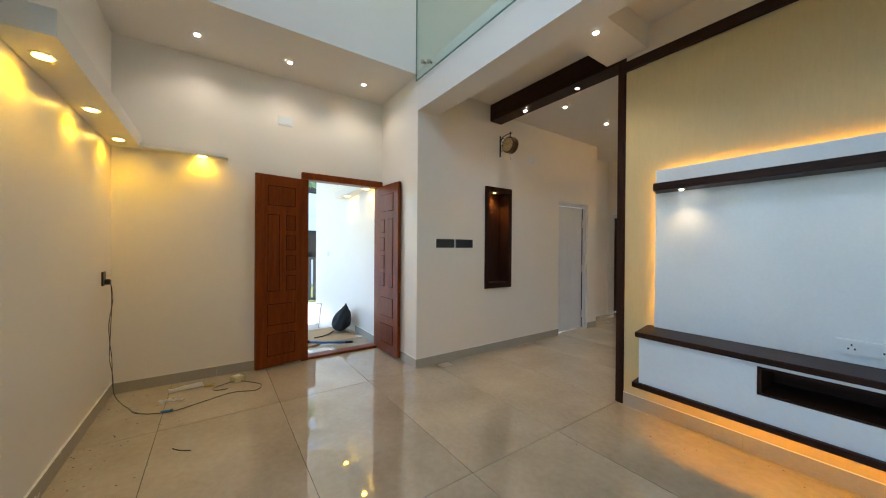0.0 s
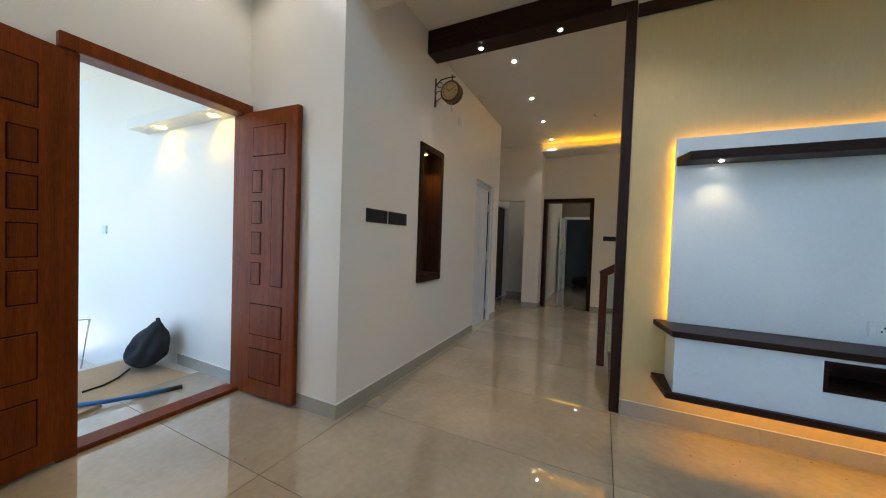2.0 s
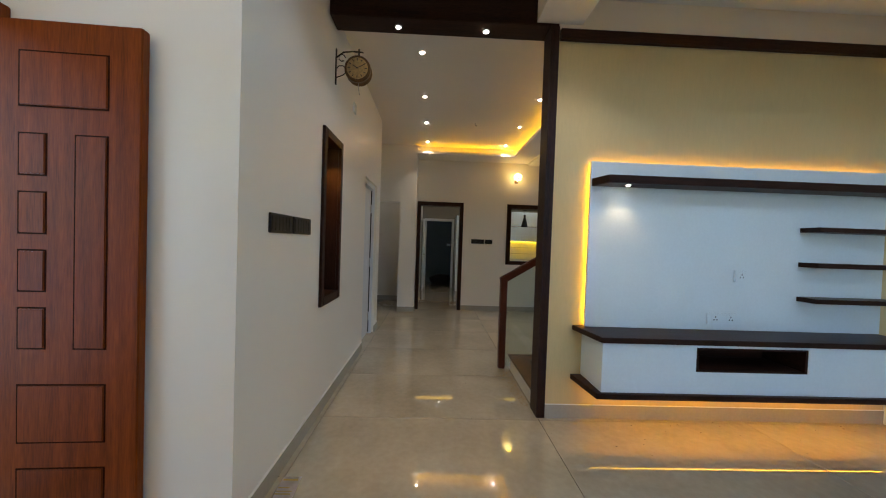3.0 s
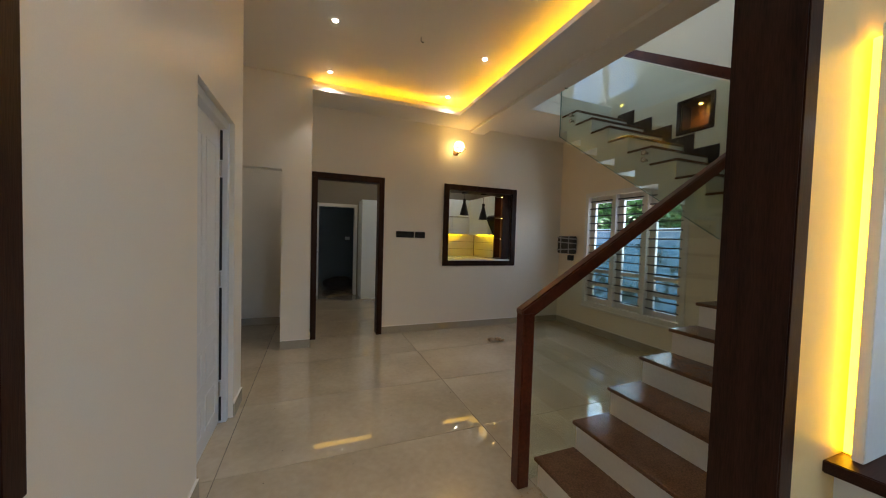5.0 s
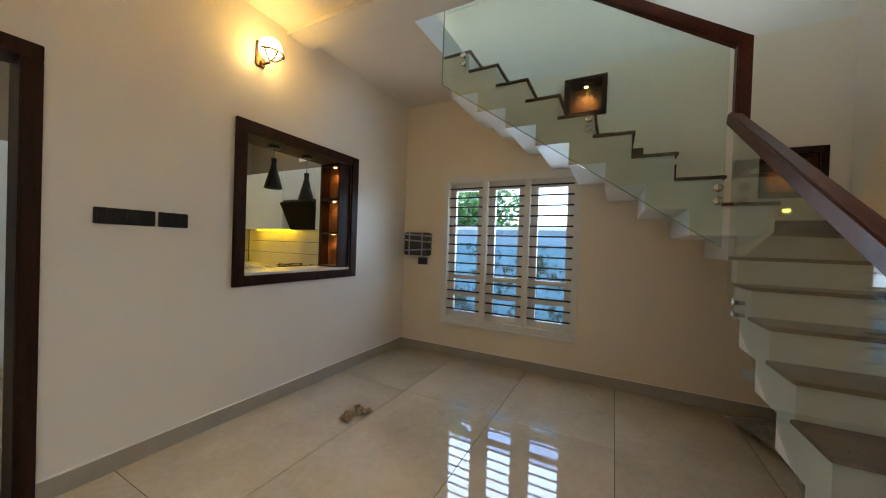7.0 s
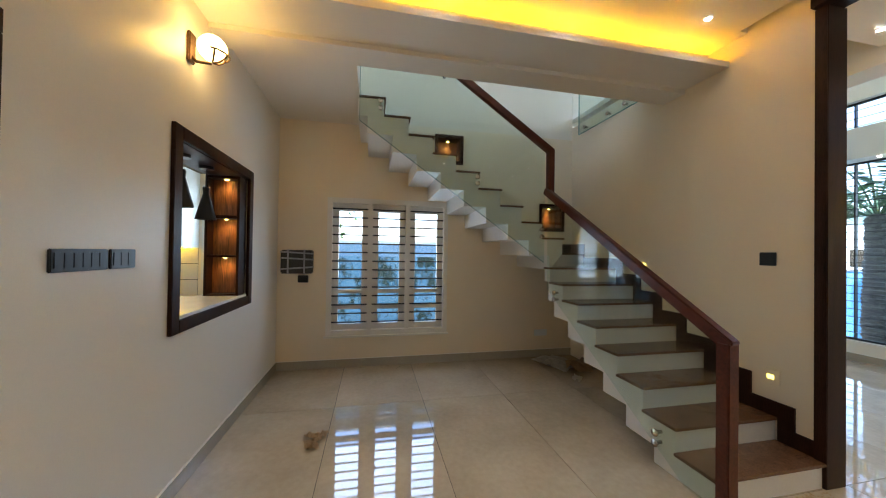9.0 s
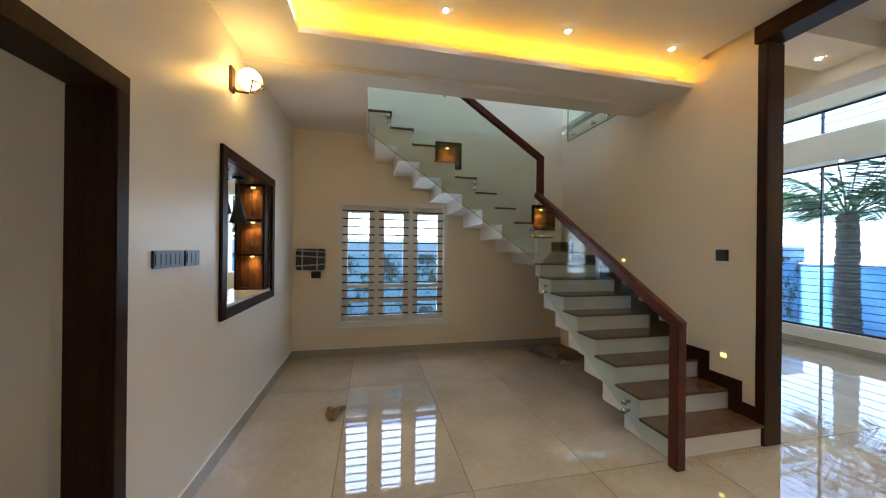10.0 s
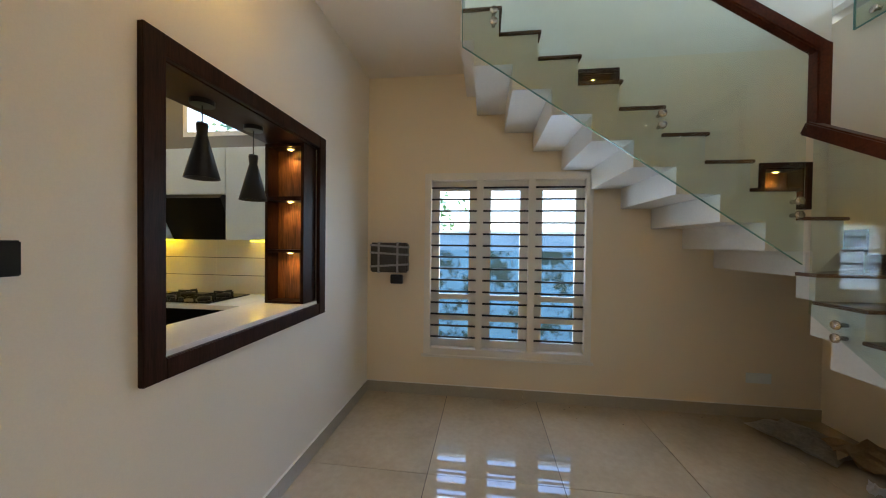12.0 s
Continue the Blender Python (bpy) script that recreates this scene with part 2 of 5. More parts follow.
def wall(name, place, a, b, z0, z1, holes, mat, label):
    us = sorted({a, b, *[h[0] for h in holes], *[h[1] for h in holes]})
    bm = bmesh.new()
    for u0, u1 in zip(us, us[1:]):
        inside = sorted((h for h in holes if h[0] <= u0 and u1 <= h[1]), key=lambda h: h[2])
        z = z0
        for h in inside:
            if h[2] > z:
                box(bm, *place(u0, z, u1, h[2]))
            z = h[3]
        if z < z1:
            box(bm, *place(u0, z, u1, z1))
    bmesh.ops.remove_doubles(bm, verts=bm.verts, dist=1e-5)
    bm.verts.index_update()
    seen = {}
    for f in list(bm.faces):
        seen.setdefault(tuple(sorted(v.index for v in f.verts)), []).append(f)
    bmesh.ops.delete(bm, geom=[f for fs in seen.values() if len(fs) > 1 for f in fs], context="FACES_ONLY")
    return solid(name, bm, mat, label, "wall", kind="structure")


# ---- the plan, in metres ----
X_DOOR, X_HALL, X_WIN = -3.87, -2.90, 1.505
Y_CORD, Y_RET, Y_TV, Y_STAIR, Y_KIT = -0.50, 2.15, 3.25, 3.375, 7.257
X_EAST = 1.60
Z_LIV, Z_DIN, Z_DROP, Z_SLAB, Z_TOP = 3.30, 3.145, 2.955, 3.0, 5.9

# floor slab and walls
solid("floor", boxes((-4.05, -0.7, -0.25, 1.75, 12.2, -0.006)), GROUT, "polished beige marble tile floor", "floor", kind="structure")
wall_y("wall_door", X_DOOR - 0.16, X_DOOR, Y_CORD - 0.16, Y_RET, -0.1, Z_LIV + 0.2, [(1.12, 2.15, -0.1, 2.245)], PAINT, "white painted entrance wall")
wall_x("wall_cord", Y_CORD - 0.16, Y_CORD, X_DOOR, X_EAST + 0.16, -0.1, Z_TOP, [(-1.45, 1.35, 0.27, 2.80), (-1.45, 1.35, 3.20, 3.66), (-2.5, 1.35, 3.95, 5.75)], PAINT, "white painted wall with tall grilled windows")
wall_x("wall_return", Y_RET, Y_RET + 0.16, -7.4, X_HALL, -0.6, Z_LIV + 0.2, [], PAINT, "white painted wall beside the entrance")
wall_y("wall_hall", X_HALL - 0.15, X_HALL, Y_RET + 0.16, 5.78, -0.1, Z_LIV + 0.2, [(3.20, 3.61, 0.865, 2.135), (4.715, 5.51, -0.1, 2.107)], PAINT, "cream white hall wall with a niche and a bedroom doorway")
wall_y("wall_upper_west", X_HALL - 0.15, X_HALL, Y_CORD, 7.4, Z_LIV + 0.2, Z_TOP, [], PAINT, "white upper wall of the double-height room")
wall_y("wall_east", X_EAST, X_EAST + 0.16, Y_CORD - 0.16, Y_TV, -0.1, Z_TOP, [], PAINT, "white painted living room end wall")
wall_y("wall_east_upper", X_WIN, X_EAST - 0.001, Y_CORD, Y_STAIR - 0.001, 3.362, Z_TOP, [], PAINT, "white upper end wall")
wall_x("wall_television", Y_TV, Y_STAIR, -1.155, X_EAST + 0.16, -0.1, 3.238, [], CREAM, "partition wall between living room and stairs")
wall_y("wall_window", X_WIN, X_WIN + 0.17, Y_STAIR, 10.6, -0.1, 3.06, [(5.20, 6.69, 0.385, 2.085), (3.535, 3.845, 1.78, 2.095), (5.03, 5.35, 2.63, 2.94), (7.6, 9.25, 2.50, 2.95), (7.45, 8.05, 1.08, 2.15)], CREAM, "cream dining room wall with a barred window")
wall_y("wall_window_upper", X_WIN + 0.003, X_WIN + 0.17, Y_STAIR, 10.6, 3.06, Z_TOP, [(6.35, 6.75, 4.05, 4.55)], PAINT, "white upper wall beside the stairs")
wall_x("wall_kitchen", Y_KIT, Y_KIT + 0.15, -2.41, X_WIN, -0.1, Z_SLAB + 0.05, [(-2.36, -1.54, -0.1, 2.08), (-0.56, 0.56, 1.0, 2.075)], PAINT, "cream dining room wall with a doorway and serving hatch")
wall_x("wall_upper_north", 7.4, 7.55, X_HALL, X_WIN, 3.15, Z_TOP, [(-2.2, -0.55, 3.8, 4.95)], PAINT, "white upper floor wall")
wall_x("wall_lobby", 6.95, 7.10, -3.35, -2.41, -0.1, Z_LIV, [(-3.30, -2.72, -0.1, 2.075)], PAINT, "cream wall with an opening to a lobby")
wall_y("wall_lobby_side", -2.56, -2.41, 7.10, 10.45, -0.1, Z_LIV, [], PAINT, "white wall between lobby and kitchen")
wall_y("wall_lobby_west", -3.50, -3.35, 5.78, 8.35, -0.1, Z_LIV, [(7.16, 7.98, -0.1, 2.08)], PAINT, "cream lobby wall with a dark door")
wall_x("wall_lobby_north", 8.2, 8.35, -3.35, -2.56, -0.1, Z_LIV, [], PAINT, "cream lobby end wall")
wall_x("wall_hall_end", 5.63, 5.78, -3.50, X_HALL - 0.15, -0.1, Z_LIV, [], PAINT, "cream wall at the hall's end")
wall_x("wall_kitchen_north", 10.45, 10.6, -2.41, X_WIN, -0.1, Z_SLAB, [(-2.34, -1.47, -0.1, 2.03)], DIMGREY, "kitchen wall coloured dim grey as if unlit, with a utility doorway")
wall_y("wall_kitchen_partition", -1.42, -1.32, Y_KIT + 0.15, 8.2, -0.1, Z_SLAB, [], PAINT, "cream kitchen partition wall")
wall_x("wall_utility", 11.75, 11.9, -2.6, -0.6, -0.1, Z_SLAB, [], UTILWALL, "utility room wall coloured dark grey as an unlit room")
wall_y("wall_utility_west", -2.75, -2.6, 10.45, 11.9, -0.1, Z_SLAB, [], UTILWALL, "utility side wall coloured dark grey as an unlit room")
wall_y("wall_utility_east", -0.6, -0.45, 10.6, 11.9, -0.1, Z_SLAB, [], UTILWALL, "utility side wall coloured dark grey as an unlit room")

# ceilings
def ceiling(name, rows, label, mat=CEILING):
    return solid(name, boxes(*rows), mat, label, "ceiling", kind="structure")

ceiling("ceiling_entrance", [(X_DOOR, Y_CORD, Z_LIV, X_HALL - 0.09, Y_RET, Z_LIV + 0.2), (X_HALL - 0.09, Y_CORD, Z_LIV, X_HALL, Y_RET, Z_LIV + 0.2)], "lowered white ceiling over the entrance")
ceiling("ceiling_hall", [(X_HALL, 2.42, 3.24, X_EAST, Y_TV + 0.02, 3.30)], "white ceiling under the balcony")
ceiling("beam_balcony", [(X_HALL, Y_RET, 2.904, X_EAST, 2.42, 3.30)], "white balcony edge beam")
ceiling("beam_cross", [(-1.33, 2.42, 3.04, -0.98, Y_TV - 0.002, 3.24)], "white cross beam with a downlight")
ceiling("slab_balcony", [(X_HALL, 2.15, 3.302, X_EAST, Y_STAIR, 3.36)], "upper balcony floor slab")
ceiling("ceiling_dining", [(X_HALL - 0.45, Y_STAIR + 0.07, Z_DIN, -0.75, 6.90, 3.199), (X_HALL - 0.45, 6.90, Z_DIN, -2.41, 6.95, 3.199), (-0.75, Y_STAIR, Z_DIN, -0.45, 7.0, 3.199), (-2.41, 6.9, Z_DIN, -0.75, 7.0, 3.199)], "white dining room ceiling tray")
ceiling("ceiling_cove", [(-0.62, Y_STAIR, Z_DROP, -0.01, Y_KIT, Z_DROP + 0.045), (-2.41, 6.775, Z_DROP, -0.62, Y_KIT, Z_DROP + 0.045),
                         (-0.45, Y_STAIR, Z_DROP + 0.045, -0.01, Y_KIT, 3.199), (-2.41, 7.0, Z_DROP + 0.045, -0.45, Y_KIT, 3.199)], "white cove lip round the ceiling tray")
ceiling("beam_stair", [(-0.24, Y_STAIR, 2.918, -0.008, Y_KIT, Z_DROP - 0.001)], "shallow white beam beside the stair opening")
ceiling("ceiling_stair_top", [(-0.01, 6.31, Z_SLAB, X_WIN, Y_KIT, 3.15), (-0.01, Y_STAIR, Z_SLAB, 0.15, 6.31, 3.15)], "white slab round the stair opening")
ceiling("slab_upper", [(X_HALL, Y_STAIR, 3.201, -0.012, 7.4, 3.25), (-0.008, 6.31, 3.152, X_WIN, 7.4, 3.25)], "upper hall floor slab")
ceiling("ceiling_lobby", [(-3.35, 7.10, 2.9, -2.56, 8.2, 2.95)], "white lobby ceiling")
ceiling("ceiling_kitchen", [(-2.41, Y_KIT + 0.15, Z_SLAB, X_WIN, 10.45, 3.05)], "white kitchen ceiling")
ceiling("ceiling_utility", [(-2.6, 10.6, Z_SLAB, -0.6, 11.75, 3.05)], "utility room ceiling")
ceiling("ceiling_upper", [(X_HALL - 0.15, Y_CORD - 0.16, Z_TOP, X_EAST + 0.16, 7.55, Z_TOP + 0.15)], "white upper ceiling")

# gold wallpaper skin on the television wall, dark strips and portal
solid("wallpaper", boxes((-1.154, Y_TV - 0.006, 0.10, X_EAST, Y_TV - 0.002, 2.905)), PAPER, "golden beige textured wallpaper", "wallpaper", kind="structure")
solid("trim_television_wall", boxes((-1.154, Y_TV - 0.045, 2.905, X_EAST, Y_TV - 0.008, 2.985)), DARKWOOD_H, "dark wood strip along the wall top", "trim", kind="structure", bevel=0.003)
portal = base("portal_frame", (-1.16, 3.3, 0), "dark wood portal frame with a deep ceiling beam", "portal")
part("post", boxes((-1.222, 3.232, 0.0, -1.157, 3.40, 3.02)), DARKWOOD, portal, bevel=0.004)
part("beam", boxes((X_HALL + 0.002, 3.245, 3.021, -1.157, 3.44, 3.238)), DARKWOOD_H, portal, bevel=0.004)

# ---- stairs ----
RUN1, RISE1, X1 = 0.26, 0.16, -1.20      # first flight: tread depth, rise, first riser
Y_OPEN, X_OPEN, THICK = 4.22, 0.66, 0.183
LANDING = 1.28
NOSES = [(6.065 - 0.2525 * k, 2.99 - 0.172 * k) for k in range(9)][::-1]   # second flight, from the bottom
stair = base("staircase", (0, 4, 0), "white folded staircase with brown granite treads and a turn", "staircase")


def flight_outline(steps, start, end, foot):
    """The folded side of a flight: steps are (nose, height)."""
    top = [(steps[0][0], foot)]
    for (u, z), (v, _) in zip(steps, steps[1:] + [(end, 0)]):
        top += [(u, z), (v, z)]
    low = [(end, steps[-1][1] - THICK)]
    for (u, z), (_, zb) in zip(steps[::-1], (steps[::-1][1:] + [(0, foot)])):
        low += [(u + 0.16, z - THICK), (u + 0.16, zb - THICK)]
    low = [(u, max(z, start)) for u, z in low]
    out = []
    for p in top + low:
        if not out or (abs(out[-1][0] - p[0]) + abs(out[-1][1] - p[1])) > 1e-4:
            out.append(p)
    return out


first = [(X1 + RUN1 * i, RISE1 * (i + 1) - 0.022) for i in range(7)]
bm = bmesh.new()
prism(bm, flight_outline(first, 0.0, X1 + RUN1 * 7 + 0.02, 0.0), "y", Y_STAIR + 0.002, Y_OPEN)
part("lower_flight", bm, STEPWHITE, stair)
second = [(y, z - 0.022) for y, z in NOSES]
bm = bmesh.new()
prism(bm, flight_outline(second, 0.0, 6.32, 1.435), "x", X_OPEN, X_WIN - 0.002)
part("upper_flight", bm, STEPWHITE, stair)
bm = bmesh.new()
prism(bm, [(X1 + RUN1 * 7 + 0.001, Y_STAIR + 0.004), (1.26, Y_STAIR + 0.004), (0.75, Y_OPEN - 0.01), (X1 + RUN1 * 7 + 0.001, Y_OPEN - 0.002)], "z", LANDING - 0.16, LANDING - 0.022)
prism(bm, [(0.70, Y_OPEN - 0.01), (1.22, Y_STAIR + 0.004), (X_WIN - 0.004, Y_STAIR + 0.004), (X_WIN - 0.004, Y_OPEN - 0.01)], "z", LANDING - 0.02, 1.42)
part("landing", bm, STEPWHITE, stair)
for i, (x, z) in enumerate(first):
    part("tread", boxes((x - 0.02, Y_STAIR + 0.004, z + 0.001, x + RUN1, Y_OPEN + 0.015, z + 0.022)), GRANITE, stair, "polished brown granite tread", bevel=0.004)
for (y, z), (y2, _) in zip(second, second[1:] + [(6.31, 0)]):
    part("tread", boxes((X_OPEN - 0.015, y - 0.02, z + 0.001, X_WIN - 0.004, y2, z + 0.022)), GRANITE, stair, "polished brown granite tread", bevel=0.004)
bm = bmesh.new()
prism(bm, [(X1 + RUN1 * 7 - 0.02, Y_STAIR + 0.006), (1.25, Y_STAIR + 0.006), (0.735, Y_OPEN - 0.012), (0.735, Y_OPEN + 0.012), (X1 + RUN1 * 7 - 0.02, Y_OPEN + 0.012)], "z", LANDING - 0.0215, LANDING)
part("tread", bm, GRANITE, stair, "polished brown granite landing slab")
bm = bmesh.new()
prism(bm, [(0.68, Y_OPEN - 0.005), (1.20, Y_STAIR + 0.006), (X_WIN - 0.006, Y_STAIR + 0.006), (X_WIN - 0.006, Y_OPEN - 0.005)], "z", 1.421, 1.442)
part("tread", bm, GRANITE, stair, "wedge-shaped brown granite winder tread")

# dark stepped skirting along the stair walls
def string_piece(*row):
    part("wall_string", boxes(row), DARKWOOD, stair, "dark stepped skirting on the wall")


XL = first[-1][0] + RUN1
for x, z in first:
    string_piece(x - 0.02, Y_STAIR, z + 0.022, x + RUN1 - 0.115, Y_STAIR + 0.014, z + 0.125)
    if x > X1:
        string_piece(x - 0.115, Y_STAIR, max(z - RISE1 + 0.022, 0.0), x - 0.02, Y_STAIR + 0.014, z + 0.125)
string_piece(XL - 0.115, Y_STAIR, LANDING - RISE1, XL - 0.02, Y_STAIR + 0.014, LANDING + 0.11)
string_piece(XL - 0.02, Y_STAIR, LANDING, 1.20, Y_STAIR + 0.014, LANDING + 0.11)
string_piece(1.20, Y_STAIR, LANDING, X_WIN - 0.001, Y_STAIR + 0.014, 1.57)
for (y, z), (y2, _) in zip(second, second[1:] + [(6.31, 0)]):
    string_piece(X_WIN - 0.014, y - 0.02, z + 0.022, X_WIN, y2 - 0.12, z + 0.125)
    string_piece(X_WIN - 0.014, y - 0.12, z - 0.15, X_WIN, y - 0.02, z + 0.125)
string_piece(X_WIN - 0.014, Y_STAIR + 0.016, 1.442, X_WIN, NOSES[0][0] - 0.12, 1.57)

# balustrade
rail = base("stair_balustrade", (-1.29, 4.26, 0), "reddish brown wooden handrail on frameless green glass", "balustrade")
YG, XG = 4.262, 0.612


def beam_between(bm, a, b, w, h):
    a, b = Vector(a), Vector(b)
    d = b - a
    m = Matrix.Translation((a + b) / 2) @ d.to_track_quat("Y", "Z").to_matrix().to_4x4()
    box(bm, -w / 2, -d.length / 2, -h / 2, w / 2, d.length / 2, h / 2, m)


bm = bmesh.new()
box(bm, -1.325, YG - 0.036, 0.0, -1.253, YG + 0.036, 0.965)
part("newel", bm, RAILWOOD, rail, bevel=0.006)
bm = bmesh.new()
beam_between(bm, (-1.32, YG, 0.945), (0.645, YG, 2.135), 0.062, 0.075)
part("handrail", bm, RAILWOOD, rail, bevel=0.008)
bm = bmesh.new()
box(bm, XG - 0.032, YG - 0.066, 2.09, XG + 0.036, YG + 0.008, 2.60)
part("rail_upright", bm, RAILWOOD, rail, bevel=0.006)
bm = bmesh.new()
beam_between(bm, (XG, YG - 0.05, 2.56), (XG, 6.33, 3.985), 0.062, 0.075)
part("handrail", bm, RAILWOOD, rail, bevel=0.008)
bm = bmesh.new()
prism(bm, [(-1.25, 0.02), (-1.05, 0.02), (0.60, 1.05), (0.60, 2.09), (-1.25, 0.965)], "y", YG - 0.006, YG + 0.006)
pane = part("glass_panel", bm, GREENGLASS, rail, "clear greenish toughened glass")
pane.visible_shadow = False
bm = bmesh.new()
prism(bm, [(4.30, 1.335), (6.30, 2.72), (6.30, 3.92), (4.30, 2.555)], "x", XG - 0.006, XG + 0.006)
pane = part("glass_panel", bm, GREENGLASS, rail, "clear greenish toughened glass")
pane.visible_shadow = False
bm = bmesh.new()
beam_between(bm, (XG, 4.30, 1.333), (XG, 6.30, 2.718), 0.013, 0.004)
box(bm, XG - 0.0065, 6.298, 2.72, XG + 0.0065, 6.303, 3.92)
part("glass_edge", bm, EDGEGLASS, rail, "dark green cut glass edge")


def standoff(bm, at, axis):
    turn = pose(*at, 0, -90, 0) if axis == "x" else pose(*at, -90, 0, 0)
    lathe(bm, [(0.012, -0.04), (0.012, 0.006), (0.024, 0.007), (0.026, 0.012), (0.024, 0.02), (0.0, 0.021)], turn, 16)


for y, z in ((6.10, 2.93), (6.10, 2.86), (5.08, 2.235), (5.08, 2.165), (4.33, 1.70), (4.33, 1.62)):
    bm = bmesh.new()
    standoff(bm, (XG - 0.002, y, z), "x")
    part("standoff", bm, STEEL, rail, "round steel glass fixing", smooth=True)
for x, z in ((-0.84, 0.24), (-0.84, 0.17), (0.44, 1.02), (0.44, 0.95)):
    bm = bmesh.new()
    standoff(bm, (x, YG + 0.002, z), "y")
    part("standoff", bm, STEEL, rail, "round steel glass fixing", smooth=True)

# upper glass guards
guard = base("balcony_guard", (-1, 2.14, 3.3), "frameless glass guard along the upper balcony", "glass guard")
pane = part("glass_panel", boxes((X_HALL + 0.02, 2.112, 3.22, X_EAST - 0.02, 2.124, 4.25)), GREENGLASS, guard)
pane.visible_shadow = False
part("glass_edge", boxes((X_HALL + 0.014, 2.111, 3.214, X_EAST - 0.02, 2.125, 3.22), (X_HALL + 0.014, 2.111, 3.22, X_HALL + 0.02, 2.125, 4.25)), EDGEGLASS, guard)
for x in (-2.72, -2.6, -1.2, -1.08, 0.4, 0.52):
    bm = bmesh.new()
    lathe(bm, [(0.012, -0.03), (0.012, 0.006), (0.024, 0.007), (0.026, 0.012), (0.024, 0.02), (0.0, 0.021)], pose(x, 2.111, 3.30 + (0.05 if x in (-2.72, -1.2, 0.4) else 0.0), 90, 0, 0), 14)
    part("standoff", bm, STEEL, guard, smooth=True)
guard = base("stairwell_guard", (0.9, Y_STAIR + 0.03, 3.1), "frameless glass guard above the stairwell wall", "glass guard")
pane = part("glass_panel", boxes((0.17, Y_STAIR + 0.03, 3.075, 1.30, Y_STAIR + 0.042, 4.05)), GREENGLASS, guard)
pane.visible_shadow = False
part("glass_edge", boxes((0.17, Y_STAIR + 0.029, 3.069, 1.306, Y_STAIR + 0.043, 3.075), (1.30, Y_STAIR + 0.029, 3.075, 1.306, Y_STAIR + 0.043, 4.05)), EDGEGLASS, guard)
for x in (0.45, 0.72, 1.16):
    bm = bmesh.new()
    lathe(bm, [(0.012, -0.03), (0.012, 0.006), (0.024, 0.007), (0.026, 0.012), (0.024, 0.02), (0.0, 0.021)], pose(x, Y_STAIR + 0.042, 3.127, -90, 0, 0), 14)
    part("standoff", bm, STEEL, guard, smooth=True)

# ---- lamps that the place has, and some added ones ----
POWER = 0.36


def downlight(x, y, z, mat, watts, colour, r=0.018, angle=110, label="white recessed ceiling downlight"):
    d = base("downlight", (x, y, z), label, "downlight", "recessed downlights")
    bm = bmesh.new()
    lathe(bm, [(r, 0.0), (r + 0.012, 0.0), (r + 0.012, -0.004), (r, -0.006)], pose(x, y, z), 20)
    part("ring", bm, FRAMEWHITE, d)
    bm = bmesh.new()
    lathe(bm, [(r, -0.0065), (r * 0.98, -0.0085), (0.0, -0.009)], pose(x, y, z), 20)
    part("lens", bm, mat, d)
    lamp = new("downlight_beam", bpy.data.lights.new("downlight_beam", "SPOT"))
    lamp.data.energy, lamp.data.color, lamp.data.spot_size, lamp.data.spot_blend, lamp.data.shadow_soft_size = watts * POWER, colour, radians(angle), 0.7, 0.012
    lamp.location = (x, y, z - 0.02)


COOL, WARM = (1.0, 0.91, 0.80), (1.0, 0.54, 0.0)
for y in (0.137, 0.92, 1.73):
    downlight(-3.46, y, Z_LIV, LAMPWHITE, 5.5, COOL, angle=138)
for y, watts in ((3.90, 3.5), (4.86, 4.5), (5.75, 8), (6.69, 8)):
    downlight(-2.23, y, Z_DIN, LAMPWHITE, watts, COOL, angle=84)
for y, watts in ((3.82, 1.2), (4.79, 2.4), (5.76, 6.5), (6.74, 6)):
    downlight(-0.81, y, Z_DIN, LAMPWHITE, watts, COOL, angle=84)
for x, y, watts in ((-1.78, 9.54, 3.2), (0.80, 8.68, 1.3), (0.72, 9.52, 1.3)):
    downlight(x, y, Z_SLAB, LAMPWHITE, watts, COOL, label="white recessed kitchen downlight")
# added fill: no lamp is known in the lobby, this one brightens it
downlight(-2.95, 7.65, 2.9, LAMPWHITE, 2, COOL, label="unseen downlight added to brighten the lobby")
downlight(-1.12, 2.70, 3.04, LAMPWHITE, 9, COOL)
for x in (-2.396, -1.703):
    downlight(x, 3.35, 3.0205, LAMPWHITE, 3, COOL, 0.015)
for x in (-2.08, -2.83, -3.57):
    downlight(x, -0.40, 2.27, LAMPWARM, 3.2, WARM, 0.036, 150, "warm recessed downlight under a wall ledge")
downlight(-3.81, 0.172, 2.27, LAMPWARM, 2.8, WARM, 0.04, 150, "warm recessed downlight under a wall ledge")
for x in (-4.20, -5.02):
    downlight(x, 2.06, 2.20, LAMPWARM, 4, WARM, 0.04, 130, "warm recessed downlight over the porch")
downlight(-0.67, 3.073, 1.804, LAMPWHITE, 1.8, (1.0, 0.70, 0.38), 0.011, 100, "small white spotlight under a shelf")
downlight(0.30, -0.33, 2.78, LAMPWHITE, 3, COOL)
downlight(-2.975, 3.41, 2.115, LAMPWARM, 9, (1.0, 0.56, 0.10), 0.018, 110, "small warm niche spotlight")
for y, z in ((3.69, 2.075), (5.19, 2.92)):
    downlight(X_WIN + 0.08, y, z, LAMPWARM, 1.8, (1.0, 0.58, 0.15), 0.014, 120, "small warm niche spotlight")

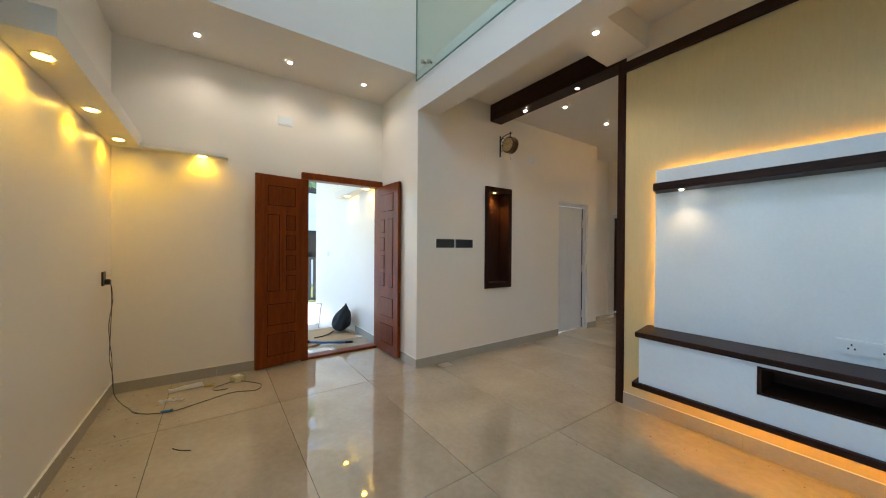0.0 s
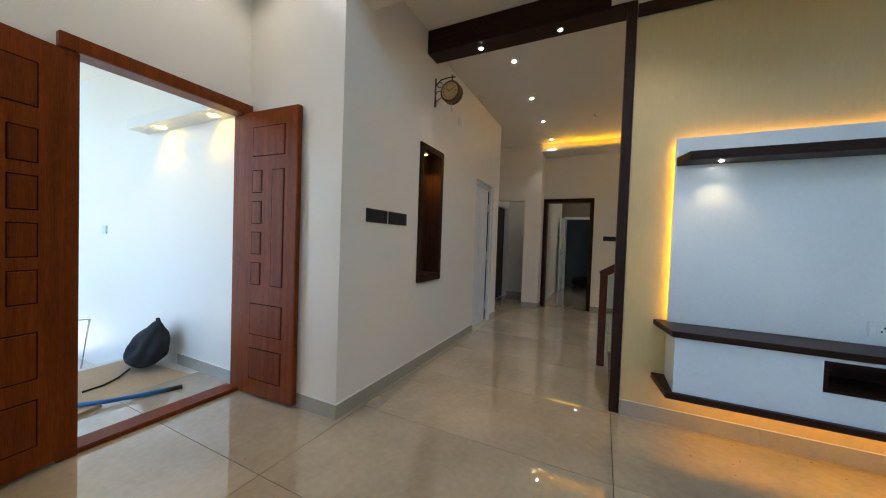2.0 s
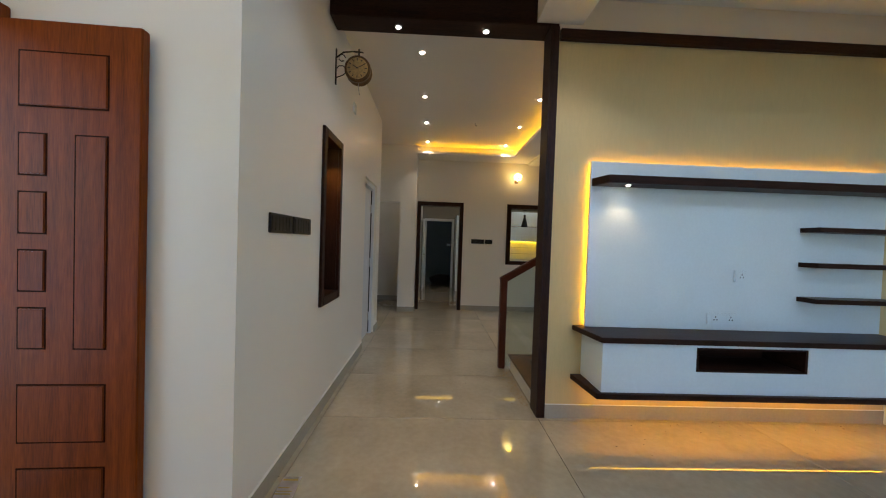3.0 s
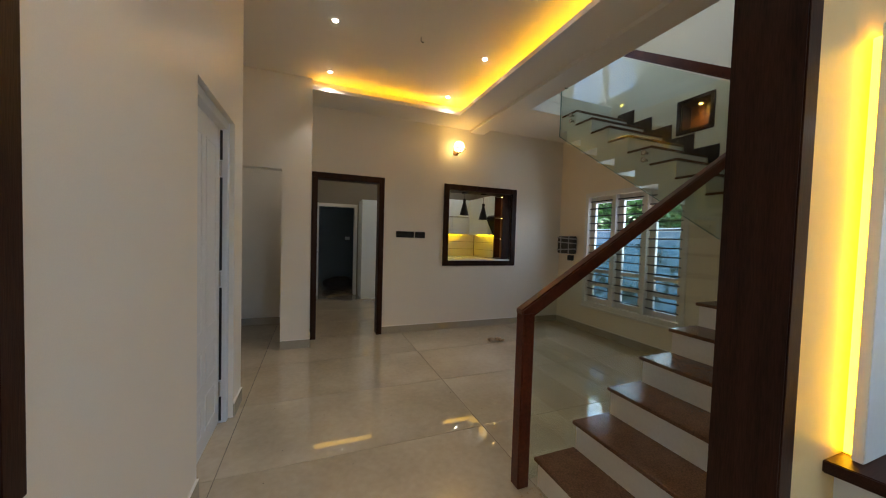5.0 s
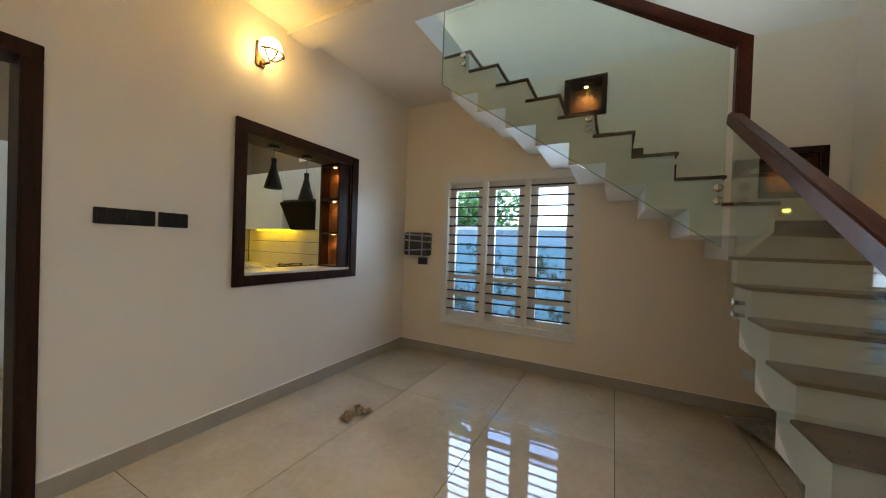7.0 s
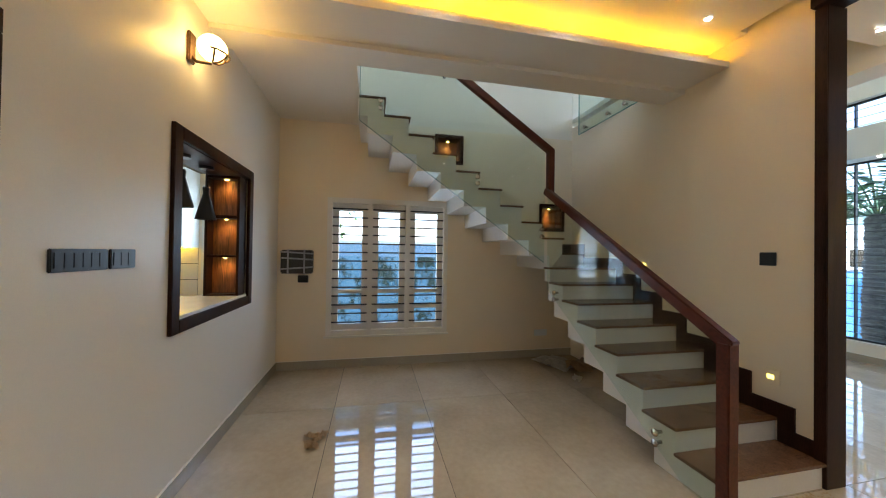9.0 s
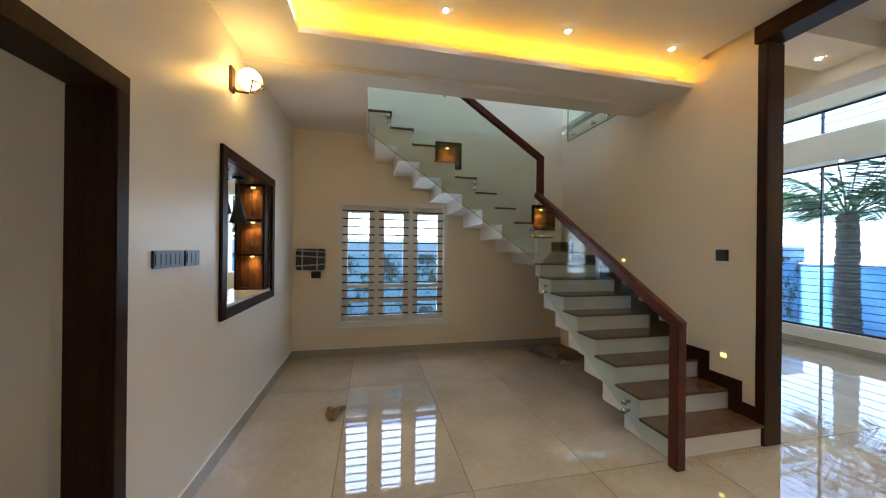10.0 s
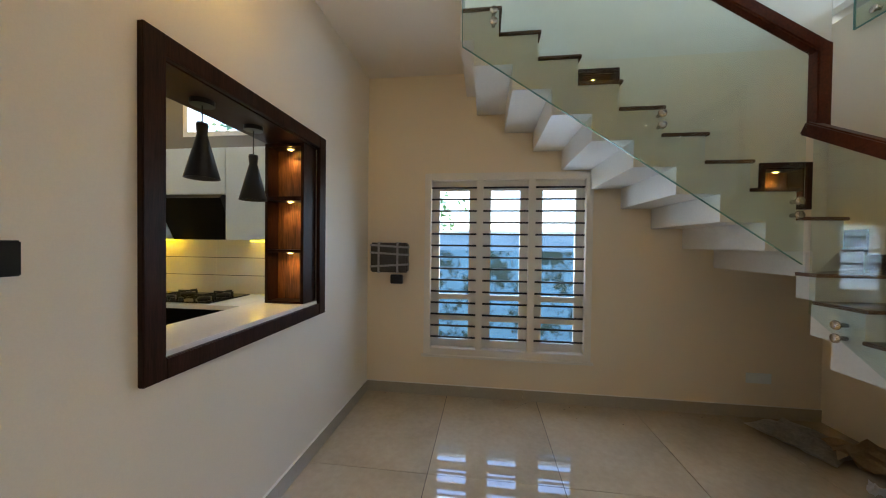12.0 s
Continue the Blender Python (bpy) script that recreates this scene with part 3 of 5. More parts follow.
# LED strips
solid("cove_led_strip", boxes((-0.47, Y_STAIR + 0.02, Z_DROP + 0.06, -0.455, 6.99, Z_DROP + 0.075), (-2.40, 6.98, Z_DROP + 0.06, -0.47, 6.995, Z_DROP + 0.075)), LEDCOVE, "warm yellow strip light in the ceiling cove", "strip light")
solid("panel_led_strip", boxes((-0.86, Y_TV - 0.03, 0.74, -0.85, Y_TV - 0.012, 1.97), (-0.85, Y_TV - 0.03, 1.955, 1.45, Y_TV - 0.012, 1.965)), LEDWARM, "warm yellow strip light behind the panel", "strip light")
solid("plinth_led_strip", boxes((-0.84, 3.09, 0.302, 1.44, 3.112, 0.310)), LEDPLINTH, "warm yellow strip light under the cabinet", "strip light")

solid("kitchen_cove_strip", boxes((-2.40, 9.74, 2.982, 1.30, 9.86, 2.996), (1.18, 8.6, 2.982, 1.30, 9.74, 2.996)), LEDBAND, "warm yellow strip light along the kitchen ceiling", "strip light")
# area lamp for sky light in the opening of the added upper living room window
day = new("upper_daylight_fill", bpy.data.lights.new("upper_daylight_fill", "AREA"))
day.data.shape, day.data.size, day.data.size_y, day.data.energy, day.data.color = "RECTANGLE", 3.7, 1.7, 9.0, (0.80, 0.91, 1.0)
day.matrix_world = pose(-0.575, Y_CORD - 0.145, 4.85, 90, 0, 0)

# daylight in the opening of the tall living room window
day = new("living_daylight", bpy.data.lights.new("living_daylight", "AREA"))
day.data.shape, day.data.size, day.data.size_y, day.data.energy, day.data.color = "RECTANGLE", 2.7, 2.4, 1.1, (0.80, 0.91, 1.0)
day.matrix_world = pose(-0.05, Y_CORD - 0.145, 1.54, 90, 0, 0)

# wall ledge with lamps
solid("ledge_entrance", boxes((-3.868, Y_CORD + 0.002, 2.27, -1.83, -0.29, 2.39), (-3.868, -0.29, 2.27, -3.75, 0.39, 2.31)), CEILING, "white wall ledge holding warm lamps", "ledge", kind="structure")
solid("ledge_porch", boxes((-5.45, 1.98, 2.20, -4.03, 2.148, 2.30)), CEILING, "white porch ledge holding warm lamps", "ledge", kind="structure")

# ---- entrance door ----
def door_leaf(parent, hinge, yaw, width, height, z0, side):
    """A teak leaf from its hinge along yaw; side: which way the thickness goes."""
    m = pose(hinge[0], hinge[1], z0, 0, 0, yaw)
    t0, t1 = (0.0, 0.04) if side > 0 else (-0.04, 0.0)
    bm = bmesh.new()
    box(bm, 0, t0, 0, width, t1, height, m)
    leaf = part("leaf", bm, TEAK, parent, "reddish teak door leaf with raised panels", bevel=0.004)
    w = width
    panels = [(0.10, w - 0.12, 1.80, 2.02), (0.10, w - 0.12, 0.12, 0.36), (0.10, w - 0.12, 0.46, 0.70)]
    panels += [(w - 0.245, w - 0.12, 0.84, 1.70)]
    panels += [(0.10, 0.205, z, z + 0.17) for z in (0.84, 1.07, 1.30, 1.53)]
    for u0, u1, v0, v1 in panels:
        # nothing is cut here: slightly proud dark strips paint each groove's shade
        bm = bmesh.new()
        for f in (t0, t1):
            s = -1 if f == t0 else 1
            lo, hi = sorted((f + s * 0.0012, f - s * 0.004))
            box(bm, u0, lo, v0, u1, hi, v0 + 0.006, m)
            box(bm, u0, lo, v1 - 0.006, u1, hi, v1, m)
            box(bm, u0, lo, v0 + 0.006, u0 + 0.006, hi, v1 - 0.006, m)
            box(bm, u1 - 0.006, lo, v0 + 0.006, u1, hi, v1 - 0.006, m)
        groove_strip = part("groove_strip", bm, GROOVESHADE, leaf, "thin dark strip painted as the shade of a cut round a panel")
        bm = bmesh.new()
        for f in (t0, t1):
            s = -1 if f == t0 else 1
            lo, hi = sorted((f + s * 0.005, f - s * 0.004))
            box(bm, u0 + 0.006, lo, v0 + 0.006, u1 - 0.006, hi, v1 - 0.006, m)
        part("panel", bm, TEAK, leaf, bevel=0.003)
    return leaf


door = base("door_1", (X_DOOR, 1.63, 0), "open double teak entrance door with carved panels", "door", kind="structure")
part("frame", boxes((X_DOOR - 0.10, 1.12, 0, X_DOOR + 0.025, 1.20, 2.165), (X_DOOR - 0.10, 2.09, 0, X_DOOR + 0.055, 2.148, 2.165), (X_DOOR - 0.10, 1.12, 2.165, X_DOOR + 0.04, 2.148, 2.245)), TEAK, door, bevel=0.004)
part("threshold", boxes((X_DOOR - 0.14, 1.201, -0.02, X_DOOR + 0.01, 2.089, 0.028)), TEAK, door, bevel=0.006)
door_leaf(door, (X_DOOR + 0.03, 1.15), -79.5, 0.52, 2.14, 0.02, -1)
door_leaf(door, (X_DOOR + 0.062, 2.105), 3, 0.55, 2.14, 0.02, -1)


# ---- skirting ----
def baseboard_x(y, side, a, b, h=0.10):
    bm = bmesh.new()
    u = a
    while u < b - 0.01:
        v = min(u + 0.8, b)
        box(bm, u + 0.0008, y if side > 0 else y - 0.011, 0, v - 0.0008, y + 0.011 if side > 0 else y, h)
        u = v
    solid("baseboard", bm, SKIRT, "grey-beige tile skirting", "skirting", kind="structure")
    solid("trim", boxes((a, y if side > 0 else y - 0.010, h, b, y + 0.010 if side > 0 else y, h + 0.005)), FRAMEWHITE, "thin white bead above the skirting", "trim", kind="structure")


def baseboard_y(x, side, a, b, h=0.10):
    bm = bmesh.new()
    u = a
    while u < b - 0.01:
        v = min(u + 0.8, b)
        box(bm, x if side > 0 else x - 0.011, u + 0.0008, 0, x + 0.011 if side > 0 else x, v - 0.0008, h)
        u = v
    solid("baseboard", bm, SKIRT, "grey-beige tile skirting", "skirting", kind="structure")
    solid("trim", boxes((x if side > 0 else x - 0.010, a, h, x + 0.010 if side > 0 else x, b, h + 0.005)), FRAMEWHITE, "thin white bead above the skirting", "trim", kind="structure")


baseboard_y(X_DOOR, 1, Y_CORD, 1.12)
baseboard_x(Y_CORD, 1, X_DOOR + 0.011, X_EAST)
baseboard_x(Y_RET, -1, X_DOOR + 0.026, X_HALL + 0.011)
baseboard_y(X_HALL, 1, Y_RET, 4.715)
baseboard_y(X_HALL, 1, 5.51, 5.78)
baseboard_x(Y_TV - 0.002, -1, -1.155, X_EAST, 0.105)
baseboard_x(Y_KIT, -1, -1.49, X_WIN)
baseboard_y(X_WIN, -1, Y_STAIR, Y_KIT - 0.011)
baseboard_x(6.95, -1, -2.72, -2.41)
baseboard_y(-2.41, 1, 6.939, 7.257)
baseboard_x(8.2, -1, -3.35, -2.56)
baseboard_x(Y_RET, -1, -4.85, X_DOOR - 0.16)


# ---- hall wall things ----
niche = base("wall_niche", (X_HALL, 3.405, 0.83), "tall dark wood framed wall niche with a lamp", "niche")
part("frame", boxes((X_HALL - 0.002, 3.165, 0.83, X_HALL + 0.022, 3.222, 2.17), (X_HALL - 0.002, 3.588, 0.83, X_HALL + 0.022, 3.646, 2.17),
                    (X_HALL - 0.002, 3.222, 0.83, X_HALL + 0.022, 3.588, 0.90), (X_HALL - 0.002, 3.222, 2.11, X_HALL + 0.022, 3.588, 2.17)), DARKWOOD, niche, bevel=0.003)
part("lining", boxes((X_HALL - 0.15, 3.205, 0.87, X_HALL - 0.003, 3.222, 2.13), (X_HALL - 0.15, 3.588, 0.87, X_HALL - 0.003, 3.605, 2.13),
                     (X_HALL - 0.15, 3.222, 0.87, X_HALL - 0.003, 3.588, 0.90), (X_HALL - 0.15, 3.222, 2.115, X_HALL - 0.003, 3.588, 2.13)), DARKWOOD, niche)
part("back", boxes((X_HALL - 0.165, 3.205, 0.87, X_HALL - 0.15, 3.605, 2.13)), DARKWOOD, niche)


def plate(name, lo, hi, axis, out, mat, label, gangs, group=""):
    """A switch plate on a wall: lo, hi are (u, z); axis x: the wall runs along x."""
    th = 0.012
    p = base(name, (lo[0], out, lo[1]) if axis == "x" else (out, lo[0], lo[1]), label, "switch plate", group)
    s = -1 if axis == "x" else (1 if out < 0 else -1)

    def at(u0, z0, u1, z1, d0, d1):
        a, b = sorted((out + s * d0, out + s * d1))
        return (u0, a, z0, u1, b, z1) if axis == "x" else (a, u0, z0, b, u1, z1)
    part("body", boxes(at(lo[0], lo[1], hi[0], hi[1], 0.0, th)), mat, p, bevel=0.003)
    n = gangs
    w = (hi[0] - lo[0] - 0.02) / n
    for i in range(n):
        u = lo[0] + 0.01 + w * i
        part("rocker", boxes(at(u + 0.002, lo[1] + 0.015, u + w - 0.002, hi[1] - 0.015, th - 0.001, th + 0.003)), mat, p, bevel=0.001)
    return p


plate("switch_plate", (2.407, 1.362), (2.668, 1.465), "y", X_HALL, BLACK, "wide black modular switch plate on the hall wall", 6, "hall switches")
plate("switch_plate", (2.69, 1.362), (2.955, 1.465), "y", X_HALL, BLACK, "wide black modular switch plate on the hall wall", 6, "hall switches")
plate("switch_plate", (-1.317, 1.337), (-1.06, 1.423), "x", Y_KIT, BLACK, "black modular switch plate beside the doorway", 6, "dining switches")
plate("switch_plate", (-1.045, 1.337), (-0.896, 1.423), "x", Y_KIT, BLACK, "short black switch plate beside the doorway", 3, "dining switches")
sw = base("switch_plate", (-0.9, Y_STAIR, 1.37), "square black switch plate beside the stairs", "switch plate")
part("body", boxes((-0.945, Y_STAIR, 1.37, -0.845, Y_STAIR + 0.012, 1.465)), BLACK, sw, bevel=0.003)
part("rocker", boxes((-0.93, Y_STAIR + 0.011, 1.385, -0.86, Y_STAIR + 0.015, 1.45)), BLACK, sw)
plate("blank_plate", (4.02, 2.60), (4.11, 2.70), "y", X_HALL, WHITE, "small white blank plate on the hall wall", 1)
bl = base("blank_plate", (X_DOOR, 1.02, 2.76), "white junction box cover above the door", "switch plate")
part("body", boxes((X_DOOR, 0.87, 2.76, X_DOOR + 0.012, 1.02, 2.86)), WHITE, bl, bevel=0.003)
part("lid", boxes((X_DOOR + 0.011, 0.885, 2.775, X_DOOR + 0.015, 1.005, 2.845)), WHITE, bl, bevel=0.001)

# station clock on a scroll bracket
CY = 3.43
clock = base("station_clock", (X_HALL, CY, 2.6), "vintage double-sided bronze station clock on a scroll bracket", "clock")
part("wall_bar", boxes((X_HALL, CY - 0.012, 2.585, X_HALL + 0.008, CY + 0.012, 2.87)), IRON, clock, bevel=0.002)
bm = bmesh.new()
tube(bm, [(X_HALL + 0.004, CY, 2.80), (X_HALL + 0.06, CY, 2.845), (X_HALL + 0.13, CY, 2.855), (X_HALL + 0.22, CY, 2.85)], 0.006)
tube(bm, [(X_HALL + 0.004, CY, 2.64)] + [(X_HALL + 0.045 + 0.04 * math.sin(a), CY, 2.70 - 0.04 * math.cos(a)) for a in (0.4, 1.2, 2.0, 2.8, 3.6, 4.4)], 0.004)
tube(bm, [(X_HALL + 0.05 + 0.028 * math.cos(a), CY, 2.80 + 0.028 * math.sin(a)) for a in (0, 0.9, 1.8, 2.7, 3.6, 4.5, 5.4)], 0.004)
part("scroll_bracket", bm, IRON, clock, smooth=True)
CX, CZ = X_HALL + 0.185, 2.70
bm = bmesh.new()
lathe(bm, [(0.085, -0.045), (0.102, -0.045), (0.105, -0.03), (0.098, -0.02), (0.098, 0.02), (0.105, 0.03), (0.102, 0.045), (0.085, 0.045)], pose(CX, CY, CZ, 90, 0, 0), 32)
part("case", bm, BRASS, clock, smooth=True)
bm = bmesh.new()
tube(bm, [(CX, CY, CZ + 0.09), (CX, CY, 2.875)], 0.007)
part("hanger", bm, IRON, clock)
for s in (-1, 1):
    bm = bmesh.new()
    lathe(bm, [(0.084, 0.0), (0.084, 0.004), (0.0, 0.0045)], pose(CX, CY + s * 0.0455, CZ, -90 * s, 0, 0), 32)
    dial = part("dial", bm, DIALFACE, clock, "aged amber clock dial")
    for k in range(12):
        bm = bmesh.new()
        box(bm, -0.003, -0.001, 0.058, 0.003, 0.001, 0.076, pose(CX, CY + s * 0.051, CZ, 0, k * 30, 0))
        part("hour_mark", bm, BLACK, dial)
    for a, l, w in ((-58, 0.042, 0.006), (62, 0.06, 0.004)):
        bm = bmesh.new()
        box(bm, -w / 2, -0.001, -0.01, w / 2, 0.001, l, pose(CX, CY + s * 0.0535, CZ, 0, a, 0))
        part("clock_hand", bm, BLACK, dial)
bm = bmesh.new()
tube(bm, [(CX, CY, CZ - 0.10), (CX + 0.004, CY - 0.01, CZ - 0.14), (CX + 0.012, CY, CZ - 0.19)], 0.003)
part("pull_cord", bm, TAPE, clock)

# bedroom door
bd = base("door_2", (X_HALL - 0.12, 5.1, 0), "closed white panelled bedroom door", "door", kind="structure")
part("frame", boxes((X_HALL - 0.149, 4.716, 0, X_HALL - 0.03, 4.755, 2.106), (X_HALL - 0.149, 5.455, 0, X_HALL - 0.03, 5.509, 2.106), (X_HALL - 0.149, 4.755, 2.05, X_HALL - 0.03, 5.455, 2.106)), DOORWHITE, bd, bevel=0.003)
leaf = part("leaf", boxes((X_HALL - 0.11, 4.762, 0.01, X_HALL - 0.075, 5.448, 2.042)), DOORWHITE, bd, bevel=0.003)
for y0, y1 in ((4.85, 5.07), (5.14, 5.36)):
    for z0, z1 in ((0.12, 0.34), (0.42, 0.64), (0.74, 1.92)):
        bm = boxes((X_HALL - 0.078, y0, z0, X_HALL - 0.072, y1, z0 + 0.018), (X_HALL - 0.078, y0, z1 - 0.018, X_HALL - 0.072, y1, z1),
                   (X_HALL - 0.078, y0, z0 + 0.018, X_HALL - 0.072, y0 + 0.018, z1 - 0.018), (X_HALL - 0.078, y1 - 0.018, z0 + 0.018, X_HALL - 0.072, y1, z1 - 0.018))
        part("panel_moulding", bm, DOORWHITE, leaf, bevel=0.002)
for z in (0.25, 1.02, 1.78):
    bm = bmesh.new()
    box(bm, X_HALL - 0.075, 5.435, z - 0.05, X_HALL - 0.066, 5.465, z + 0.05)
    part("hinge", bm, STEEL, bd)
# solid black strips painted in for the shade between leaf and frame
for z0, z1 in ((0.02, 0.19), (0.31, 0.96), (1.08, 1.72), (1.84, 2.04)):
    part("gap_shade_strip", boxes((X_HALL - 0.0745, 5.4485, z0, X_HALL - 0.060, 5.4545, z1)), BLACK, bd)
# lobby door, dark
ld = base("door_3", (-3.40, 7.57, 0), "dark brown wooden lobby door in a pale frame", "door", kind="structure")
part("frame", boxes((-3.45, 7.161, 0, -3.335, 7.21, 2.079), (-3.45, 7.93, 0, -3.335, 7.979, 2.079), (-3.45, 7.21, 2.02, -3.335, 7.93, 2.079)), DOORWHITE, ld, bevel=0.003)
part("leaf", boxes((-3.42, 7.212, 0.01, -3.385, 7.928, 2.018)), DARKWOOD, ld, bevel=0.003)

# ---- television unit ----
tv = base("television_unit", (0, 3.2, 0), "white wall panel and floating cabinet with dark wood shelves", "wall unit")
part("back_panel", boxes((-0.89, 3.188, 0.737, 1.45, 3.213, 1.993)), WHITE, tv, "glossy white back panel", bevel=0.002)
bm = bmesh.new()
prism(bm, [(-0.885, 3.187), (-0.84, 3.02), (1.45, 3.02), (1.45, 3.187)], "z", 1.805, 1.862)
part("shelf", bm, DARKWOOD_H, tv, "dark wood floating shelf", bevel=0.003)
bm = bmesh.new()
prism(bm, [(-0.965, 3.244), (-0.905, 2.90), (1.45, 2.90), (1.45, 3.244)], "z", 0.697, 0.735)
part("counter", bm, DARKWOOD_H, tv, "dark wood cabinet top", bevel=0.003)
for row in ((-0.885, 2.925, 0.352, -0.225, 3.244, 0.697), (-0.225, 2.925, 0.352, 0.575, 3.244, 0.505), (-0.225, 2.925, 0.675, 0.575, 3.244, 0.697), (0.575, 2.925, 0.352, 1.45, 3.244, 0.697)):
    part("cabinet_body", boxes(row), WHITE, tv, "glossy white floating cabinet")
bm = bmesh.new()
prism(bm, [(-0.965, 3.244), (-0.925, 2.90), (1.45, 2.90), (1.45, 3.244)], "z", 0.312, 0.351)
part("bottom_board", bm, DARKWOOD_H, tv, "dark wood bottom board", bevel=0.003)
# added baffle, out of sight, so the glossy floor doesn't mirror the strip
part("light_baffle", boxes((-0.86, 3.05, 0.267, 1.45, 3.056, 0.3118)), DARKWOOD_H, tv, "unseen board added to hide the strip light from floor reflections")
part("open_bay", boxes((-0.224, 2.927, 0.506, -0.205, 3.235, 0.674), (-0.205, 3.225, 0.506, 0.555, 3.235, 0.674), (-0.205, 2.927, 0.506, 0.555, 3.225, 0.518), (-0.205, 2.927, 0.662, 0.555, 3.225, 0.674), (0.555, 2.927, 0.506, 0.574, 3.235, 0.674)), DARKWOOD_H, tv, "dark wood open cabinet bay")
for i, (x, z) in enumerate(((0.76, 0.98), (0.76, 1.245), (0.76, 1.51))):
    part("side_shelf", boxes((x, 3.05, z, 1.45, 3.187, z + 0.035)), DARKWOOD_H, tv, "short dark wood display shelf", bevel=0.002)


def socket(x0, z0, x1, z1, outlets, label):
    s = base("socket_plate", (x0, 3.187, z0), label, "socket", "panel sockets")
    part("body", boxes((x0, 3.170, z0, x1, 3.1875, z1)), WHITE, s, bevel=0.004)
    for x in outlets:
        part("outlet", boxes((x - 0.03, 3.167, z0 + 0.012, x + 0.03, 3.171, z1 - 0.012)), WHITE, s, bevel=0.001)
        zc = (z0 + z1) / 2
        part("pin_hole", boxes((x - 0.003, 3.1655, zc + 0.008, x + 0.003, 3.1675, zc + 0.02), (x - 0.015, 3.1655, zc - 0.012, x - 0.008, 3.1675, zc - 0.002), (x + 0.008, 3.1655, zc - 0.012, x + 0.015, 3.1675, zc - 0.002)), BLACK, s)


socket(0.25, 1.115, 0.35, 1.20, (0.30,), "white single socket on the white panel")
socket(0.05, 0.785, 0.29, 0.87, (0.11, 0.23), "white double socket on the white panel")

# ---- dining room ----
kd = base("door_4", (-1.95, Y_KIT, 0), "dark wood framed open kitchen doorway", "doorway", kind="structure")
part("frame", boxes((-2.405, Y_KIT - 0.02, 0, -2.335, Y_KIT + 0.152, 2.06), (-1.56, Y_KIT - 0.02, 0, -1.49, Y_KIT + 0.152, 2.06), (-2.405, Y_KIT - 0.02, 2.06, -1.49, Y_KIT + 0.152, 2.135)), DARKWOOD, kd, bevel=0.003)

hatch = base("serving_hatch", (0, Y_KIT, 0.94), "dark wood framed serving hatch with lit side shelves", "serving hatch")
YH = Y_KIT - 0.022
part("frame", boxes((-0.62, YH, 0.94, -0.54, Y_KIT + 0.003, 2.138), (0.53, YH, 0.94, 0.612, Y_KIT + 0.003, 2.138), (-0.54, YH, 0.94, 0.53, Y_KIT + 0.003, 1.015), (-0.54, YH, 2.06, 0.53, Y_KIT + 0.003, 2.138)), DARKWOOD, hatch, bevel=0.003)
part("lining", boxes((-0.545, Y_KIT + 0.004, 1.0, -0.53, 7.53, 2.07), (-0.53, Y_KIT + 0.004, 2.055, 0.56, 7.53, 2.072)), DARKWOOD_H, hatch, "dark wood hatch lining")
part("counter", boxes((-0.53, Y_KIT - 0.005, 1.0, 0.53, 7.60, 1.035)), STONEWHITE, hatch, "white stone hatch counter", bevel=0.003)
shelves = part("shelf_case", boxes((0.50, Y_KIT + 0.01, 1.036, 0.53, 7.53, 2.05)), DARKWOOD, hatch, "dark wood lit display shelves")
for y0 in (Y_KIT + 0.01, 7.51):
    part("side_board", boxes((0.385, y0, 1.036, 0.499, y0 + 0.02, 2.05)), DARKWOOD, shelves)
for z0, z1 in ((1.036, 1.05), (1.36, 1.378), (1.69, 1.715), (2.03, 2.05)):
    part("shelf_board", boxes((0.385, Y_KIT + 0.031, z0, 0.491, 7.509, z1)), DARKWOOD, shelves)
part("shelf_back", boxes((0.492, Y_KIT + 0.031, 1.051, 0.499, 7.509, 2.029)), NICHEWOOD, shelves, "orange-lit wood shelf back")
for z in (1.36, 1.69, 2.03):
    downlight(0.44, 7.39, z, LAMPWARM, 0.8, (1.0, 0.62, 0.2), 0.012, 130, "small warm spotlight under a shelf")


def pendant(x, y, top, cone_top, cone_low):
    p = base("pendant_lamp", (x, y, top), "black conical metal pendant lamp over the hatch", "pendant lamp", "hatch pendants")
    bm = bmesh.new()
    lathe(bm, [(0.048, 0.0), (0.048, -0.022), (0.0, -0.0225)], pose(x, y, top), 24)
    part("ceiling_rose", bm, BLACK, p)
    bm = bmesh.new()
    tube(bm, [(x, y, top - 0.02), (x, y, cone_top)], 0.003)
    part("cord", bm, BLACK, p)
    bm = bmesh.new()
    lathe(bm, [(0.022, 0.0), (0.024, -0.012), (0.020, -0.05), (0.070, cone_low - cone_top), (0.067, cone_low - cone_top), (0.017, -0.055), (0.0, -0.056)], pose(x, y, cone_top), 28)
    part("shade", bm, BLACK, p, smooth=True)


pendant(-0.222, 7.40, 2.055, 1.955, 1.707)
pendant(0.107, 7.40, 2.055, 1.90, 1.653)

sc = base("wall_lamp", (-0.46, Y_KIT, 2.63), "glowing glass globe wall lamp on a black bracket", "wall lamp")
part("backplate", boxes((-0.495, Y_KIT - 0.02, 2.555, -0.425, Y_KIT, 2.735)), BRASS, sc, bevel=0.006)
bm = bmesh.new()
bmesh.ops.create_uvsphere(bm, u_segments=28, v_segments=16, radius=0.078, matrix=pose(-0.46, Y_KIT - 0.125, 2.655))
part("globe", bm, GLOBE, sc, "glowing white glass globe", smooth=True)
bm = bmesh.new()
tube(bm, [(-0.46, Y_KIT - 0.01, 2.60), (-0.46, Y_KIT - 0.04, 2.565), (-0.46, Y_KIT - 0.12, 2.562)], 0.009)
